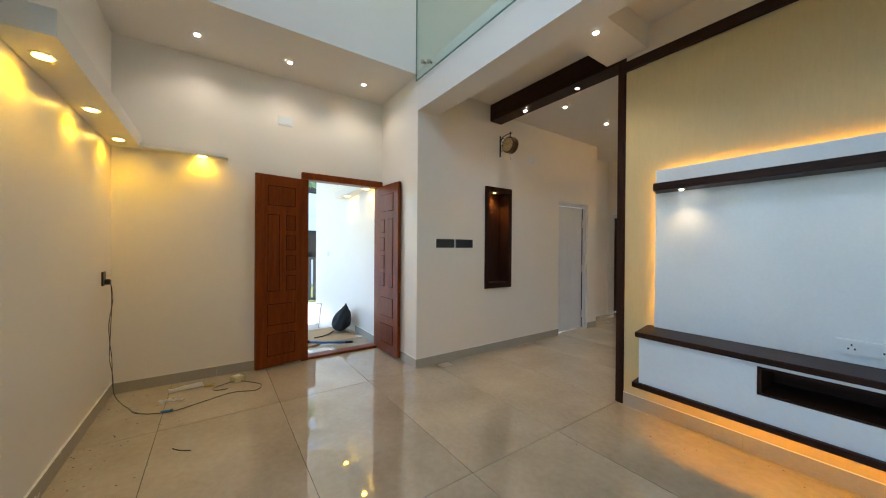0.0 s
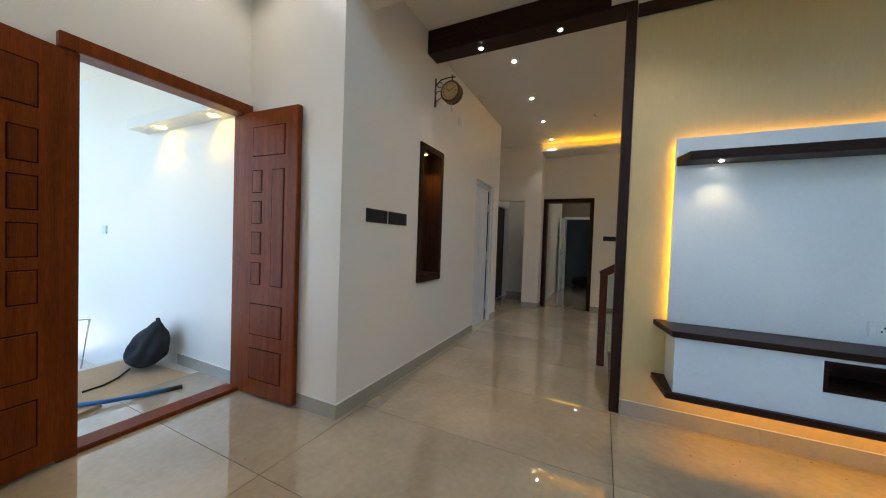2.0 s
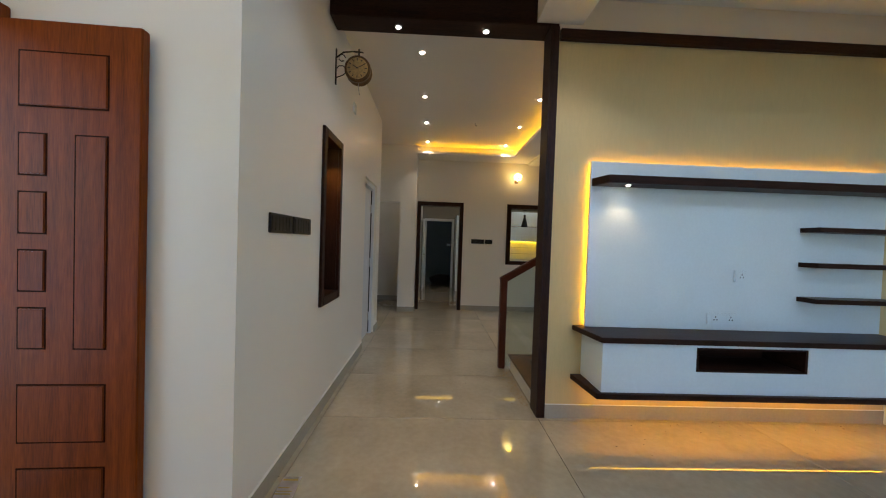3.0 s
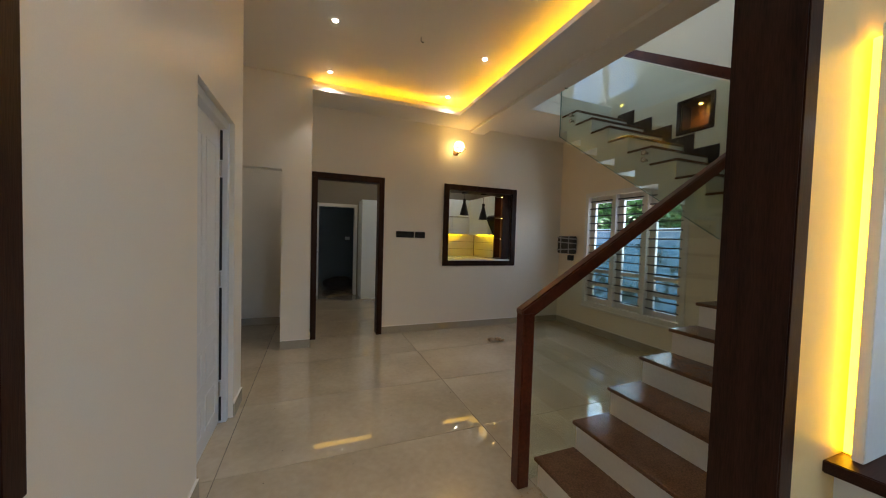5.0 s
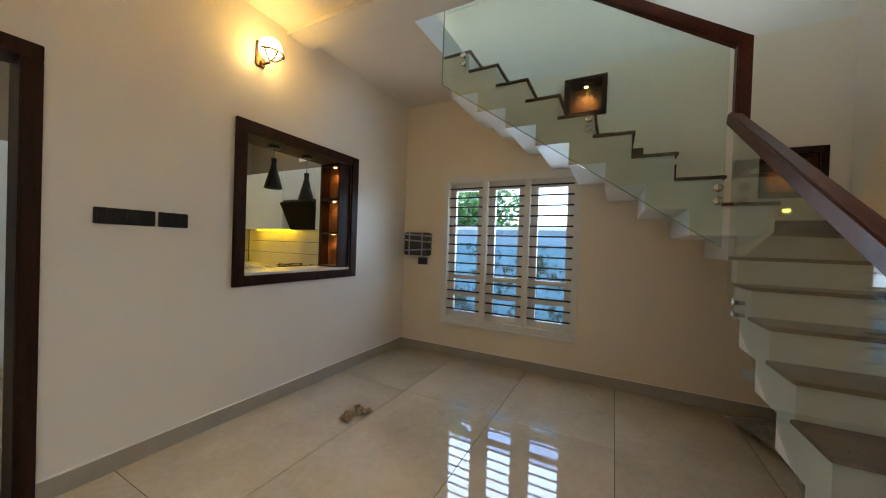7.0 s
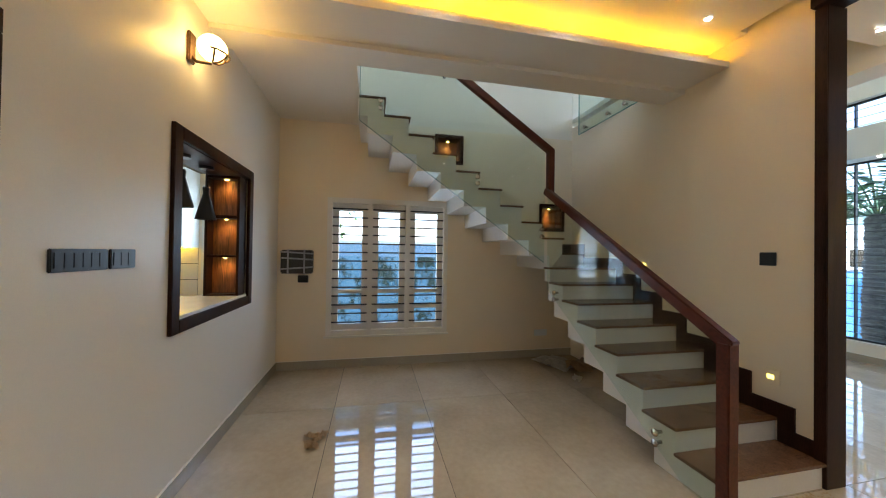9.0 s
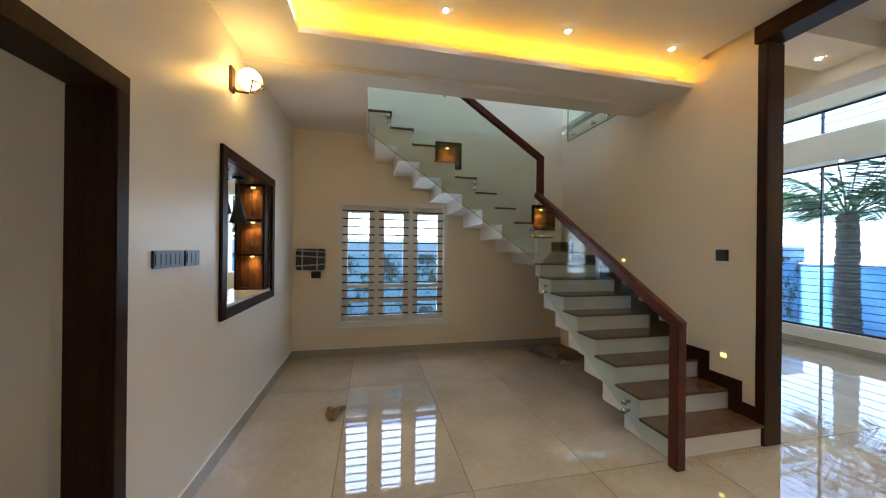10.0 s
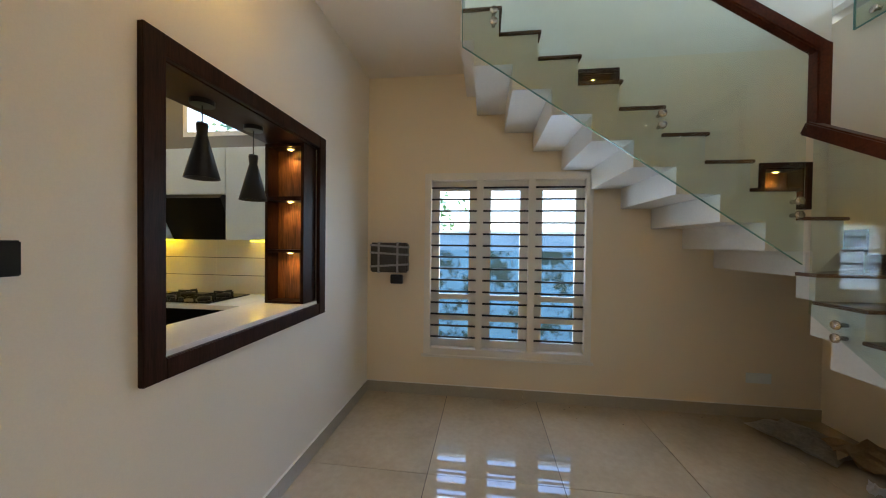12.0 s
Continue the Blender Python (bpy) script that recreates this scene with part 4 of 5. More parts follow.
for k in range(3):
    a = radians(-60 + 60 * k)
    tube(bm, [(-0.46 + 0.086 * math.sin(a) * math.cos(b), Y_KIT - 0.125 - 0.086 * math.cos(a) * math.cos(b), 2.655 + 0.086 * math.sin(b)) for b in (-1.5, -1.1, -0.7, -0.35)], 0.006)
tube(bm, [(-0.46 + 0.088 * math.sin(a), Y_KIT - 0.125 - 0.088 * math.cos(a), 2.62) for a in [radians(-75 + 15 * k) for k in range(11)]], 0.006)
part("bracket", bm, BRASS, sc, smooth=True)
lamp = new("wall_lamp_light", bpy.data.lights.new("wall_lamp_light", "POINT"))
lamp.data.energy, lamp.data.color, lamp.data.shadow_soft_size = 0.25, (1.0, 0.43, 0.0), 0.03
lamp.location = (-0.46, Y_KIT - 0.24, 2.66)

# dining window
win = base("window_1", (X_WIN, 5.945, 0.385), "white timber window with three casements and black bars", "window", kind="structure")
part("window_frame", boxes((X_WIN - 0.012, 5.19, 0.385, X_WIN + 0.06, 5.25, 2.085), (X_WIN - 0.012, 6.64, 0.385, X_WIN + 0.06, 6.70, 2.085), (X_WIN - 0.012, 5.25, 2.02, X_WIN + 0.06, 6.64, 2.085), (X_WIN - 0.012, 5.25, 0.385, X_WIN + 0.06, 6.64, 0.45),
                           (X_WIN - 0.008, 5.685, 0.45, X_WIN + 0.06, 5.745, 2.02), (X_WIN - 0.008, 6.155, 0.45, X_WIN + 0.06, 6.215, 2.02)), FRAMEWHITE, win, bevel=0.004)
part("window_sill", boxes((X_WIN - 0.03, 5.17, 0.365, X_WIN - 0.001, 6.72, 0.388)), FRAMEWHITE, win, bevel=0.004)
for a, b in ((5.25, 5.685), (5.745, 6.155), (6.215, 6.64)):
    c = part("casement", boxes((X_WIN + 0.061, a - 0.01, 0.44, X_WIN + 0.105, a + 0.072, 2.03), (X_WIN + 0.061, b - 0.072, 0.44, X_WIN + 0.105, b + 0.01, 2.03), (X_WIN + 0.061, a + 0.072, 1.93, X_WIN + 0.105, b - 0.072, 2.03),
                               (X_WIN + 0.061, a + 0.072, 0.44, X_WIN + 0.105, b - 0.072, 0.52), (X_WIN + 0.061, a + 0.072, 0.70, X_WIN + 0.105, b - 0.072, 0.75), (X_WIN + 0.061, a + 0.072, 0.90, X_WIN + 0.105, b - 0.072, 0.95)), FRAMEWHITE, win, bevel=0.003)
    for z0, z1 in ((0.52, 0.70), (0.745, 0.90), (0.945, 1.94)):
        g = part("pane", boxes((X_WIN + 0.083, a + 0.067, z0 - 0.005, X_WIN + 0.088, b - 0.067, z1 + 0.005)), PANE, c)
        g.visible_shadow = False
    for k in range(14):
        z = 0.545 + 0.1085 * k
        bm = bmesh.new()
        tube(bm, [(X_WIN + 0.035, a - 0.004, z), (X_WIN + 0.035, b + 0.004, z)], 0.0095, 6)
        part("bar", bm, IRON, win, smooth=True)


def stair_niche(y, z):
    n = base("wall_niche", (X_WIN, y, z - 0.19), "square dark wood framed lit niche above the stairs", "niche", "stair niches")
    o, i = 0.193, 0.152
    part("frame", boxes((X_WIN - 0.02, y - o, z - o, X_WIN + 0.002, y - i, z + o), (X_WIN - 0.02, y + i, z - o, X_WIN + 0.002, y + o, z + o), (X_WIN - 0.02, y - i, z - o, X_WIN + 0.002, y + i, z - i), (X_WIN - 0.02, y - i, z + i, X_WIN + 0.002, y + i, z + o)), DARKWOOD, n, bevel=0.003)
    part("lining", boxes((X_WIN + 0.003, y - i, z - i, X_WIN + 0.15, y - i + 0.01, z + i), (X_WIN + 0.003, y + i - 0.01, z - i, X_WIN + 0.15, y + i, z + i), (X_WIN + 0.003, y - i + 0.01, z - i, X_WIN + 0.15, y + i - 0.01, z - i + 0.01), (X_WIN + 0.003, y - i + 0.01, z + i - 0.01, X_WIN + 0.15, y + i - 0.01, z + i)), DARKWOOD, n)
    part("back", boxes((X_WIN + 0.15, y - i, z - i, X_WIN + 0.16, y + i, z + i)), NICHEWOOD, n)


stair_niche(3.69, 1.938)
stair_niche(5.19, 2.785)


def foot_light(x0, y0, z0, x1, y1, z1, fx0, fy0, fx1, fy1):
    f = base("foot_light", (x0, y0, z0), "small yellow recessed stair foot light", "foot light", "stair foot lights")
    part("body", boxes((x0, y0, z0, x1, y1, z1)), CREAM, f, bevel=0.002)
    ex, ey = (0.02, 0.0) if fx1 - fx0 > fy1 - fy0 else (0.0, 0.02)
    part("lens", boxes((fx0 + ex, fy0 + ey, z0 + 0.036, fx1 - ex, fy1 - ey, z1 - 0.04)), FOOT, f)


foot_light(-0.97, Y_STAIR, 0.535, -0.86, Y_STAIR + 0.006, 0.64, -0.955, Y_STAIR + 0.004, -0.875, Y_STAIR + 0.01)
foot_light(0.15, Y_STAIR, 1.29, 0.26, Y_STAIR + 0.006, 1.39, 0.165, Y_STAIR + 0.004, 0.245, Y_STAIR + 0.01)
foot_light(X_WIN - 0.006, 3.66, 1.60, X_WIN, 3.77, 1.70, X_WIN - 0.01, 3.675, X_WIN - 0.004, 3.755)
foot_light(X_WIN - 0.006, 6.08, 3.17, X_WIN, 6.19, 3.27, X_WIN - 0.01, 6.095, X_WIN - 0.004, 6.175)

db = base("wrapped_box", (X_WIN, 7.03, 1.15), "dark wall box still wrapped in plastic and tape", "distribution box")
part("body", boxes((X_WIN - 0.09, 6.85, 1.155, X_WIN, 7.20, 1.432)), WRAP, db, bevel=0.012)
for z in (1.22, 1.33, 1.40):
    bm = bmesh.new()
    box(bm, -0.0925, -0.18, -0.009, 0.0, 0.178, 0.009, pose(X_WIN - 0.001, 7.025, z, 3 if z > 1.3 else -4, 0, 0))
    part("tape", bm, TAPE, db, "silvery packing tape")
for y in (6.93, 7.11):
    part("tape", boxes((X_WIN - 0.0935, y, 1.15, X_WIN - 0.001, y + 0.018, 1.437)), TAPE, db, "silvery packing tape")
so = base("socket_plate", (X_WIN, 6.96, 1.04), "small black socket below the wrapped box", "socket")
part("body", boxes((X_WIN - 0.035, 6.905, 1.045, X_WIN, 7.02, 1.13)), BLACK, so, bevel=0.004)
part("outlet", boxes((X_WIN - 0.039, 6.925, 1.06, X_WIN - 0.034, 7.0, 1.115)), BLACK, so)
so = base("socket_plate", (X_WIN, 3.85, 0.33), "white double socket low on the wall", "socket")
part("body", boxes((X_WIN - 0.012, 3.75, 0.29, X_WIN, 3.94, 0.375)), WHITE, so, bevel=0.003)
for y in (3.79, 3.89):
    part("outlet", boxes((X_WIN - 0.014, y - 0.03, 0.305, X_WIN - 0.0115, y + 0.03, 0.36)), WHITE, so)
hook = base("ceiling_hook", (-1.5, 5.68, Z_DIN), "bare black ceiling fan hook with wires", "ceiling hook", "ceiling hooks")
bm = bmesh.new()
tube(bm, [(-1.5, 5.68, Z_DIN), (-1.5, 5.68, Z_DIN - 0.03), (-1.485, 5.68, Z_DIN - 0.045), (-1.47, 5.69, Z_DIN - 0.03)], 0.004)
part("wire", bm, BLACK, hook)
hook = base("ceiling_hook", (0.05, 5.59, Z_SLAB), "bare wires hanging from the ceiling edge", "ceiling hook", "ceiling hooks")
bm = bmesh.new()
tube(bm, [(0.05, 5.59, Z_SLAB), (0.045, 5.59, Z_SLAB - 0.04), (0.06, 5.575, Z_SLAB - 0.06), (0.07, 5.56, Z_SLAB - 0.05)], 0.006)
tube(bm, [(0.05, 5.59, Z_SLAB), (0.03, 5.60, Z_SLAB - 0.03), (0.02, 5.61, Z_SLAB - 0.05)], 0.004)
part("wire", bm, BLACK, hook)

# ---- living room windows ----
def grille_window(name, x0, x1, z0, z1, posts, rows, label):
    w = base(name, ((x0 + x1) / 2, Y_CORD, z0), label, "window", kind="structure")
    y0, y1 = Y_CORD - 0.13, Y_CORD - 0.09
    part("window_frame", boxes((x0, y0, z0, x0 + 0.03, y1, z1), (x1 - 0.03, y0, z0, x1, y1, z1), (x0 + 0.03, y0, z0, x1 - 0.03, y1, z0 + 0.03), (x0 + 0.03, y0, z1 - 0.03, x1 - 0.03, y1, z1)), IRON, w, "black steel window frame")
    for i in range(posts + 1):
        a = x0 + (x1 - x0) * i / (posts + 1)
        b = x0 + (x1 - x0) * (i + 1) / (posts + 1)
        if i:
            part("mullion", boxes((a - 0.008, y0 + 0.002, z0 + 0.03, a + 0.008, y1 + 0.012, z1 - 0.03)), IRON, w)
        g = part("pane", boxes((a + 0.008, y0 + 0.012, z0 + 0.02, b - 0.008, y0 + 0.017, z1 - 0.02)), PANE, w)
        g.visible_shadow = False
    for k in range(rows):
        z = z0 + (z1 - z0) * (k + 1) / (rows + 1)
        bm = bmesh.new()
        tube(bm, [(x0 + 0.02, y1 + 0.006, z), (x1 - 0.02, y1 + 0.006, z)], 0.0065, 6)
        part("bar", bm, IRON, w, smooth=True)


grille_window("window_2", -1.45, 1.35, 0.27, 2.80, 3, 22, "tall window with a black horizontal bar grille")
grille_window("window_3", -1.45, 1.35, 3.20, 3.66, 3, 3, "long transom window with black bars")
# this upper window is never in view; it is added for its daylight
grille_window("window_4", -2.5, 1.35, 3.95, 5.75, 4, 14, "unseen upper window with black bars, added to light the void")
solid("beam_window", boxes((-1.80, Y_CORD + 0.002, 2.78, X_EAST, -0.22, 3.20)), PAINT, "white beam across the tall window", "beam", kind="structure")
for nm, y0, y1, z0, z1, lab in (("window_5", 6.35, 6.75, 4.05, 4.55, "small white upper stair window"), ("window_6", 7.45, 8.05, 1.08, 2.15, "white framed kitchen window beside the hatch"), ("window_7", 7.6, 9.25, 2.50, 2.95, "white high kitchen window with bars")):
    w = base(nm, (X_WIN, (y0 + y1) / 2, z0), lab, "window", kind="structure")
    part("window_frame", boxes((X_WIN - 0.008, y0, z0, X_WIN + 0.10, y0 + 0.05, z1), (X_WIN - 0.008, y1 - 0.05, z0, X_WIN + 0.10, y1, z1), (X_WIN - 0.008, y0 + 0.05, z0, X_WIN + 0.10, y1 - 0.05, z0 + 0.05), (X_WIN - 0.008, y0 + 0.05, z1 - 0.05, X_WIN + 0.10, y1 - 0.05, z1),
                               (X_WIN + 0.02, (y0 + y1) / 2 - 0.025, z0 + 0.05, X_WIN + 0.09, (y0 + y1) / 2 + 0.025, z1 - 0.05)), FRAMEWHITE, w, bevel=0.003)
    g = part("pane", boxes((X_WIN + 0.06, y0 + 0.04, z0 + 0.04, X_WIN + 0.065, y1 - 0.04, z1 - 0.04)), PANE, w)
    g.visible_shadow = False

# daylight in the dining window's opening
day = new("dining_daylight", bpy.data.lights.new("dining_daylight", "AREA"))
day.data.shape, day.data.size, day.data.size_y, day.data.energy, day.data.color = "RECTANGLE", 0.9, 1.3, 2.1, (0.80, 0.90, 1.0)
day.matrix_world = pose(X_WIN + 0.15, 5.945, 1.52, 0, 90, 0)
# daylight in the kitchen windows' openings
for y, z, sy, sz, watts in ((7.75, 1.615, 0.5, 0.95, 1.1), (8.42, 2.725, 1.5, 0.35, 1.6)):
    day = new("kitchen_daylight", bpy.data.lights.new("kitchen_daylight", "AREA"))
    day.data.shape, day.data.size, day.data.size_y, day.data.energy, day.data.color = "RECTANGLE", sz, sy, watts, (0.86, 0.94, 1.0)
    day.matrix_world = pose(X_WIN + 0.14, y, z, 0, 90, 0)

# opening added out of view to brighten the upper floor walls
w = base("window_8", (-0.5, 7.45, 3.8), "unseen white framed upper hall window added for daylight", "window", kind="structure")
part("window_frame", boxes((-2.2, 7.42, 3.8, -2.15, 7.52, 4.95), (-0.60, 7.42, 3.8, -0.55, 7.52, 4.95), (-2.15, 7.42, 3.8, -0.60, 7.52, 3.85), (-2.15, 7.42, 4.9, -0.60, 7.52, 4.95), (-1.40, 7.43, 3.85, -1.34, 7.51, 4.9)), FRAMEWHITE, w, bevel=0.003)
g = part("pane", boxes((-2.16, 7.47, 3.84, -0.59, 7.475, 4.91)), PANE, w)
g.visible_shadow = False

# ---- kitchen ----
def cupboard(name, x0, y0, z0, x1, y1, z1, front, doors, label, mat=WHITE, rows=1):
    """A kitchen unit; front: the side its doors are on ('x' towards -x, 'y' towards -y)."""
    c = base(name, ((x0 + x1) / 2, (y0 + y1) / 2, z0), label, "kitchen cabinet", "kitchen units")
    if front == "x":
        part("body", boxes((x0 + 0.02, y0, z0, x1, y1, z1)), mat, c)
    else:
        part("body", boxes((x0, y0 + 0.02, z0, x1, y1, z1)), mat, c)
    for i in range(doors):
        for r in range(rows):
            za, zb = z0 + (z1 - z0) * r / rows + 0.002, z0 + (z1 - z0) * (r + 1) / rows - 0.002
            if front == "x":
                a, b = y0 + (y1 - y0) * i / doors + 0.002, y0 + (y1 - y0) * (i + 1) / doors - 0.002
                part("door", boxes((x0, a, za, x0 + 0.019, b, zb)), mat, c, bevel=0.002)
            else:
                a, b = x0 + (x1 - x0) * i / doors + 0.002, x0 + (x1 - x0) * (i + 1) / doors - 0.002
                part("door", boxes((a, y0, za, b, y0 + 0.019, zb)), mat, c, bevel=0.002)
    return c


XK = X_WIN
# skin over the pale wall, darker to stand in for its shade
solid("wall_kitchen_shade", boxes((XK - 0.004, 7.408, 2.28, XK, 10.449, 2.499), (XK - 0.004, 7.408, 2.499, XK, 7.59, 2.999), (XK - 0.004, 9.26, 2.499, XK, 10.449, 2.999), (XK - 0.004, 7.59, 2.951, XK, 9.26, 2.999)), DIMGREY, "thin dim grey skin for the unlit wall above the cabinets", "wall", kind="structure")
cupboard("base_cabinet", XK - 0.58, 7.42, 0.0, XK, 10.44, 0.86, "x", 5, "dark fronted kitchen base cabinets", BLACKGLOSS)
cupboard("base_cabinet", -0.8, 9.87, 0.0, XK - 0.60, 10.44, 0.86, "y", 3, "dark fronted kitchen base cabinets", BLACKGLOSS)
solid("kitchen_worktop", boxes((XK - 0.62, 7.42, 0.861, XK - 0.012, 10.436, 0.90), (-0.8, 9.83, 0.861, XK - 0.62, 10.436, 0.90)), STONEWHITE, "white kitchen worktop along two walls", "worktop", bevel=0.003)
splash = base("backsplash", (XK, 9, 0.9), "cream tiled kitchen backsplash", "backsplash", kind="structure")
part("joint_bed", boxes((XK - 0.004, 8.08, 0.902, XK, 10.43, 1.44), (-0.8, 10.446, 0.902, XK - 0.02, 10.45, 1.44)), GROUT, splash)
for z0, z1 in ((0.902, 1.078), (1.084, 1.258), (1.264, 1.44)):
    for k in range(3):
        part("tile", boxes((XK - 0.010, 8.08 + 0.785 * k + 0.001, z0, XK - 0.0041, 8.08 + 0.785 * (k + 1) - 0.001, z1)), BACKSPLASH, splash)
    for k in range(3):
        part("tile", boxes((-0.8 + 0.76 * k + 0.001, 10.44, z0, -0.8 + 0.76 * (k + 1) - 0.001, 10.4459, z1)), BACKSPLASH, splash)
cupboard("wall_cabinet", XK - 0.34, 8.08, 1.44, XK, 8.48, 2.28, "x", 1, "white glossy kitchen wall cabinet")
cupboard("wall_cabinet", XK - 0.34, 9.15, 1.44, XK, 10.08, 2.28, "x", 1, "white glossy kitchen wall cabinet")
cupboard("wall_cabinet", XK - 0.34, 8.485, 1.855, XK, 9.145, 2.28, "x", 1, "white glossy cabinet above the hood")
cupboard("wall_cabinet", -0.8, 10.10, 1.44, XK - 0.01, 10.44, 2.28, "y", 3, "white glossy kitchen wall cabinet", rows=2)
for z in (1.44, 1.86):
    solid("cabinet_handle", boxes((-0.79, 10.088, z - 0.008, XK - 0.36, 10.0995, z + 0.012)), STEEL, "long steel profile handle on the wall cabinets", "handle", "cabinet handles")
for z in (1.438,):
    solid("kitchen_led_strip", boxes((XK - 0.12, 8.10, z - 0.012, XK - 0.10, 8.40, z - 0.001), (XK - 0.12, 9.24, z - 0.012, XK - 0.10, 10.06, z - 0.001), (-0.78, 10.32, z - 0.012, XK - 0.4, 10.34, z - 0.001)), LEDKITCHEN, "warm strip light under the wall cabinets", "strip light")
hood = base("cooker_hood", (XK, 8.82, 1.5), "angled black glass cooker hood", "cooker hood")
bm = bmesh.new()
prism(bm, [(XK - 0.02, 1.46), (XK - 0.20, 1.46), (XK - 0.38, 1.80), (XK - 0.36, 1.85), (XK - 0.02, 1.85)], "y", 8.50, 9.13)
part("body", bm, BLACK, hood, bevel=0.004)
bm = bmesh.new()
prism(bm, [(XK - 0.205, 1.44), (XK - 0.215, 1.445), (XK - 0.40, 1.815), (XK - 0.39, 1.82)], "y", 8.49, 9.14)
part("glass_front", bm, HOODGLASS, hood)
hob = base("gas_hob", (XK - 0.32, 8.8, 0.9), "black glass gas hob with iron pan supports", "gas hob")
part("glass_top", boxes((XK - 0.58, 8.42, 0.901, XK - 0.10, 9.16, 0.912)), BLACKGLOSS, hob, bevel=0.002)
for hx, hy, r in ((XK - 0.22, 8.60, 0.06), (XK - 0.22, 8.98, 0.06), (XK - 0.42, 8.62, 0.05), (XK - 0.42, 8.98, 0.05)):
    bm = bmesh.new()
    lathe(bm, [(r, 0.0), (r, 0.012), (r * 0.6, 0.02), (0.0, 0.021)], pose(hx, hy, 0.912), 20)
    part("burner", bm, IRON, hob)
    bm = bmesh.new()
    for a in (0, 90):
        box(bm, -0.10, -0.005, 0.028, 0.10, 0.005, 0.040, pose(hx, hy, 0.912, 0, 0, a))
        for e in (-0.095, 0.095):
            box(bm, e - 0.005, -0.005, 0.0, e + 0.005, 0.005, 0.028, pose(hx, hy, 0.912, 0, 0, a))
    part("pan_support", bm, IRON, hob)
for y in (8.72, 8.80, 8.88):
    bm = bmesh.new()
    lathe(bm, [(0.02, 0.0), (0.018, 0.025), (0.0, 0.026)], pose(XK - 0.545, y, 0.912), 16)
    part("knob", bm, BLACK, hob)
fan = base("exhaust_fan", (XK - 0.004, 9.71, 2.72), "small white exhaust fan on the dim grey kitchen wall", "exhaust fan")
part("frame", boxes((XK - 0.022, 9.61, 2.72, XK - 0.0045, 9.81, 2.92)), WHITE, fan, bevel=0.006)
bm = bmesh.new()
lathe(bm, [(0.082, 0.0), (0.082, 0.012), (0.070, 0.014), (0.070, 0.004), (0.0, 0.0041)], pose(XK - 0.022, 9.71, 2.82, 0, -90, 0), 24)
part("ring", bm, DIMGREY, fan)
for k in range(4):
    bm = bmesh.new()
    box(bm, -0.003, 0.012, -0.022, 0.003, 0.064, 0.022, pose(XK - 0.036, 9.71, 2.82, 90 * k, 0, 0))
    part("blade", bm, WHITE, fan)
bm = bmesh.new()
lathe(bm, [(0.022, 0.0), (0.022, 0.02), (0.0, 0.022)], pose(XK - 0.025, 9.71, 2.82, 0, -90, 0), 16)
part("hub", bm, WHITE, fan)
tall = cupboard("tall_cabinet", -1.44, 9.83, 0.08, -0.82, 10.44, 2.10, "y", 1, "tall white glossy larder cabinet")
part("plinth", boxes((-1.43, 9.87, 0.0, -0.83, 10.44, 0.08)), WHITE, tall)
ud = base("door_5", (-1.9, 10.45, 0), "open white utility room door with a steel handle", "door", kind="structure")
part("frame", boxes((-2.339, 10.40, 0, -2.28, 10.599, 2.029), (-1.53, 10.40, 0, -1.471, 10.599, 2.029), (-2.28, 10.40, 1.965, -1.53, 10.599, 2.029)), DOORWHITE, ud, bevel=0.003)
leaf = part("leaf", boxes((-2.365, 9.63, 0.012, -2.328, 10.39, 1.965)), DOORWHITE, ud, bevel=0.003)
bm = bmesh.new()
tube(bm, [(-2.33, 9.69, 1.0), (-2.29, 9.69, 1.0), (-2.285, 9.70, 1.0), (-2.285, 9.81, 1.0)], 0.009)
box(bm, -2.329, 9.67, 0.9, -2.324, 9.71, 1.12)
part("handle", bm, STEEL, leaf, "steel lever handle", smooth=False)
plate("switch_plate", (-1.62, 1.22), (-1.50, 1.30), "x", 11.75, WHITE, "white switch plate in the utility room", 2)
bm = bmesh.new()
bmesh.ops.create_icosphere(bm, subdivisions=4, radius=1.0)
for v in bm.verts:
    n = noise.noise(v.co * 1.7) * 0.22
    v.co = Vector((v.co.x * (0.36 + n * 0.3), v.co.y * (0.24 + n * 0.2), max(v.co.z, -0.75) * (0.17 + n * 0.12) + 0.13)) + Vector((-1.78, 11.4, 0))
solid("rubbish_bag", bm, FABRIC, "crumpled black bag on the utility floor", "bag", smooth=True)

# ---- porch ----
solid("porch_floor", boxes((-5.45, -0.66, -0.35, X_DOOR - 0.02, Y_RET, -0.012)), SAND, "pale stone porch floor", "porch floor", kind="structure")
# extra length beyond the porch floor is added to keep sky light off
solid("porch_ceiling", boxes((-7.0, -1.2, 3.0, X_DOOR - 0.161, Y_RET, 3.15)), CEILING, "white porch ceiling drawn out past the floor to shade the porch", "ceiling", kind="structure")
plate("switch_plate", (-6.45, 1.18), (-6.35, 1.28), "x", Y_RET, WHITE, "small white switch plate on the porch wall", 1)
bm = bmesh.new()
box(bm, -0.56, -0.42, 0, 0.56, 0.42, 0.004, pose(-4.80, 1.64, -0.011, 0, 0, 5))
solid("cardboard_sheet", bm, CARD, "flattened brown cardboard sheet on the porch floor", "cardboard", "porch cardboard")
bm = bmesh.new()
box(bm, -0.30, -0.16, 0, 0.30, 0.16, 0.035, pose(-4.62, 1.22, -0.011, 0, 0, 22))
solid("cardboard_sheet", bm, CARD, "folded brown cardboard piece on the porch floor", "cardboard", "porch cardboard", bevel=0.004)
bag = base("backpack", (-4.95, 1.98, 0), "black fabric backpack leaning on the porch wall", "backpack")
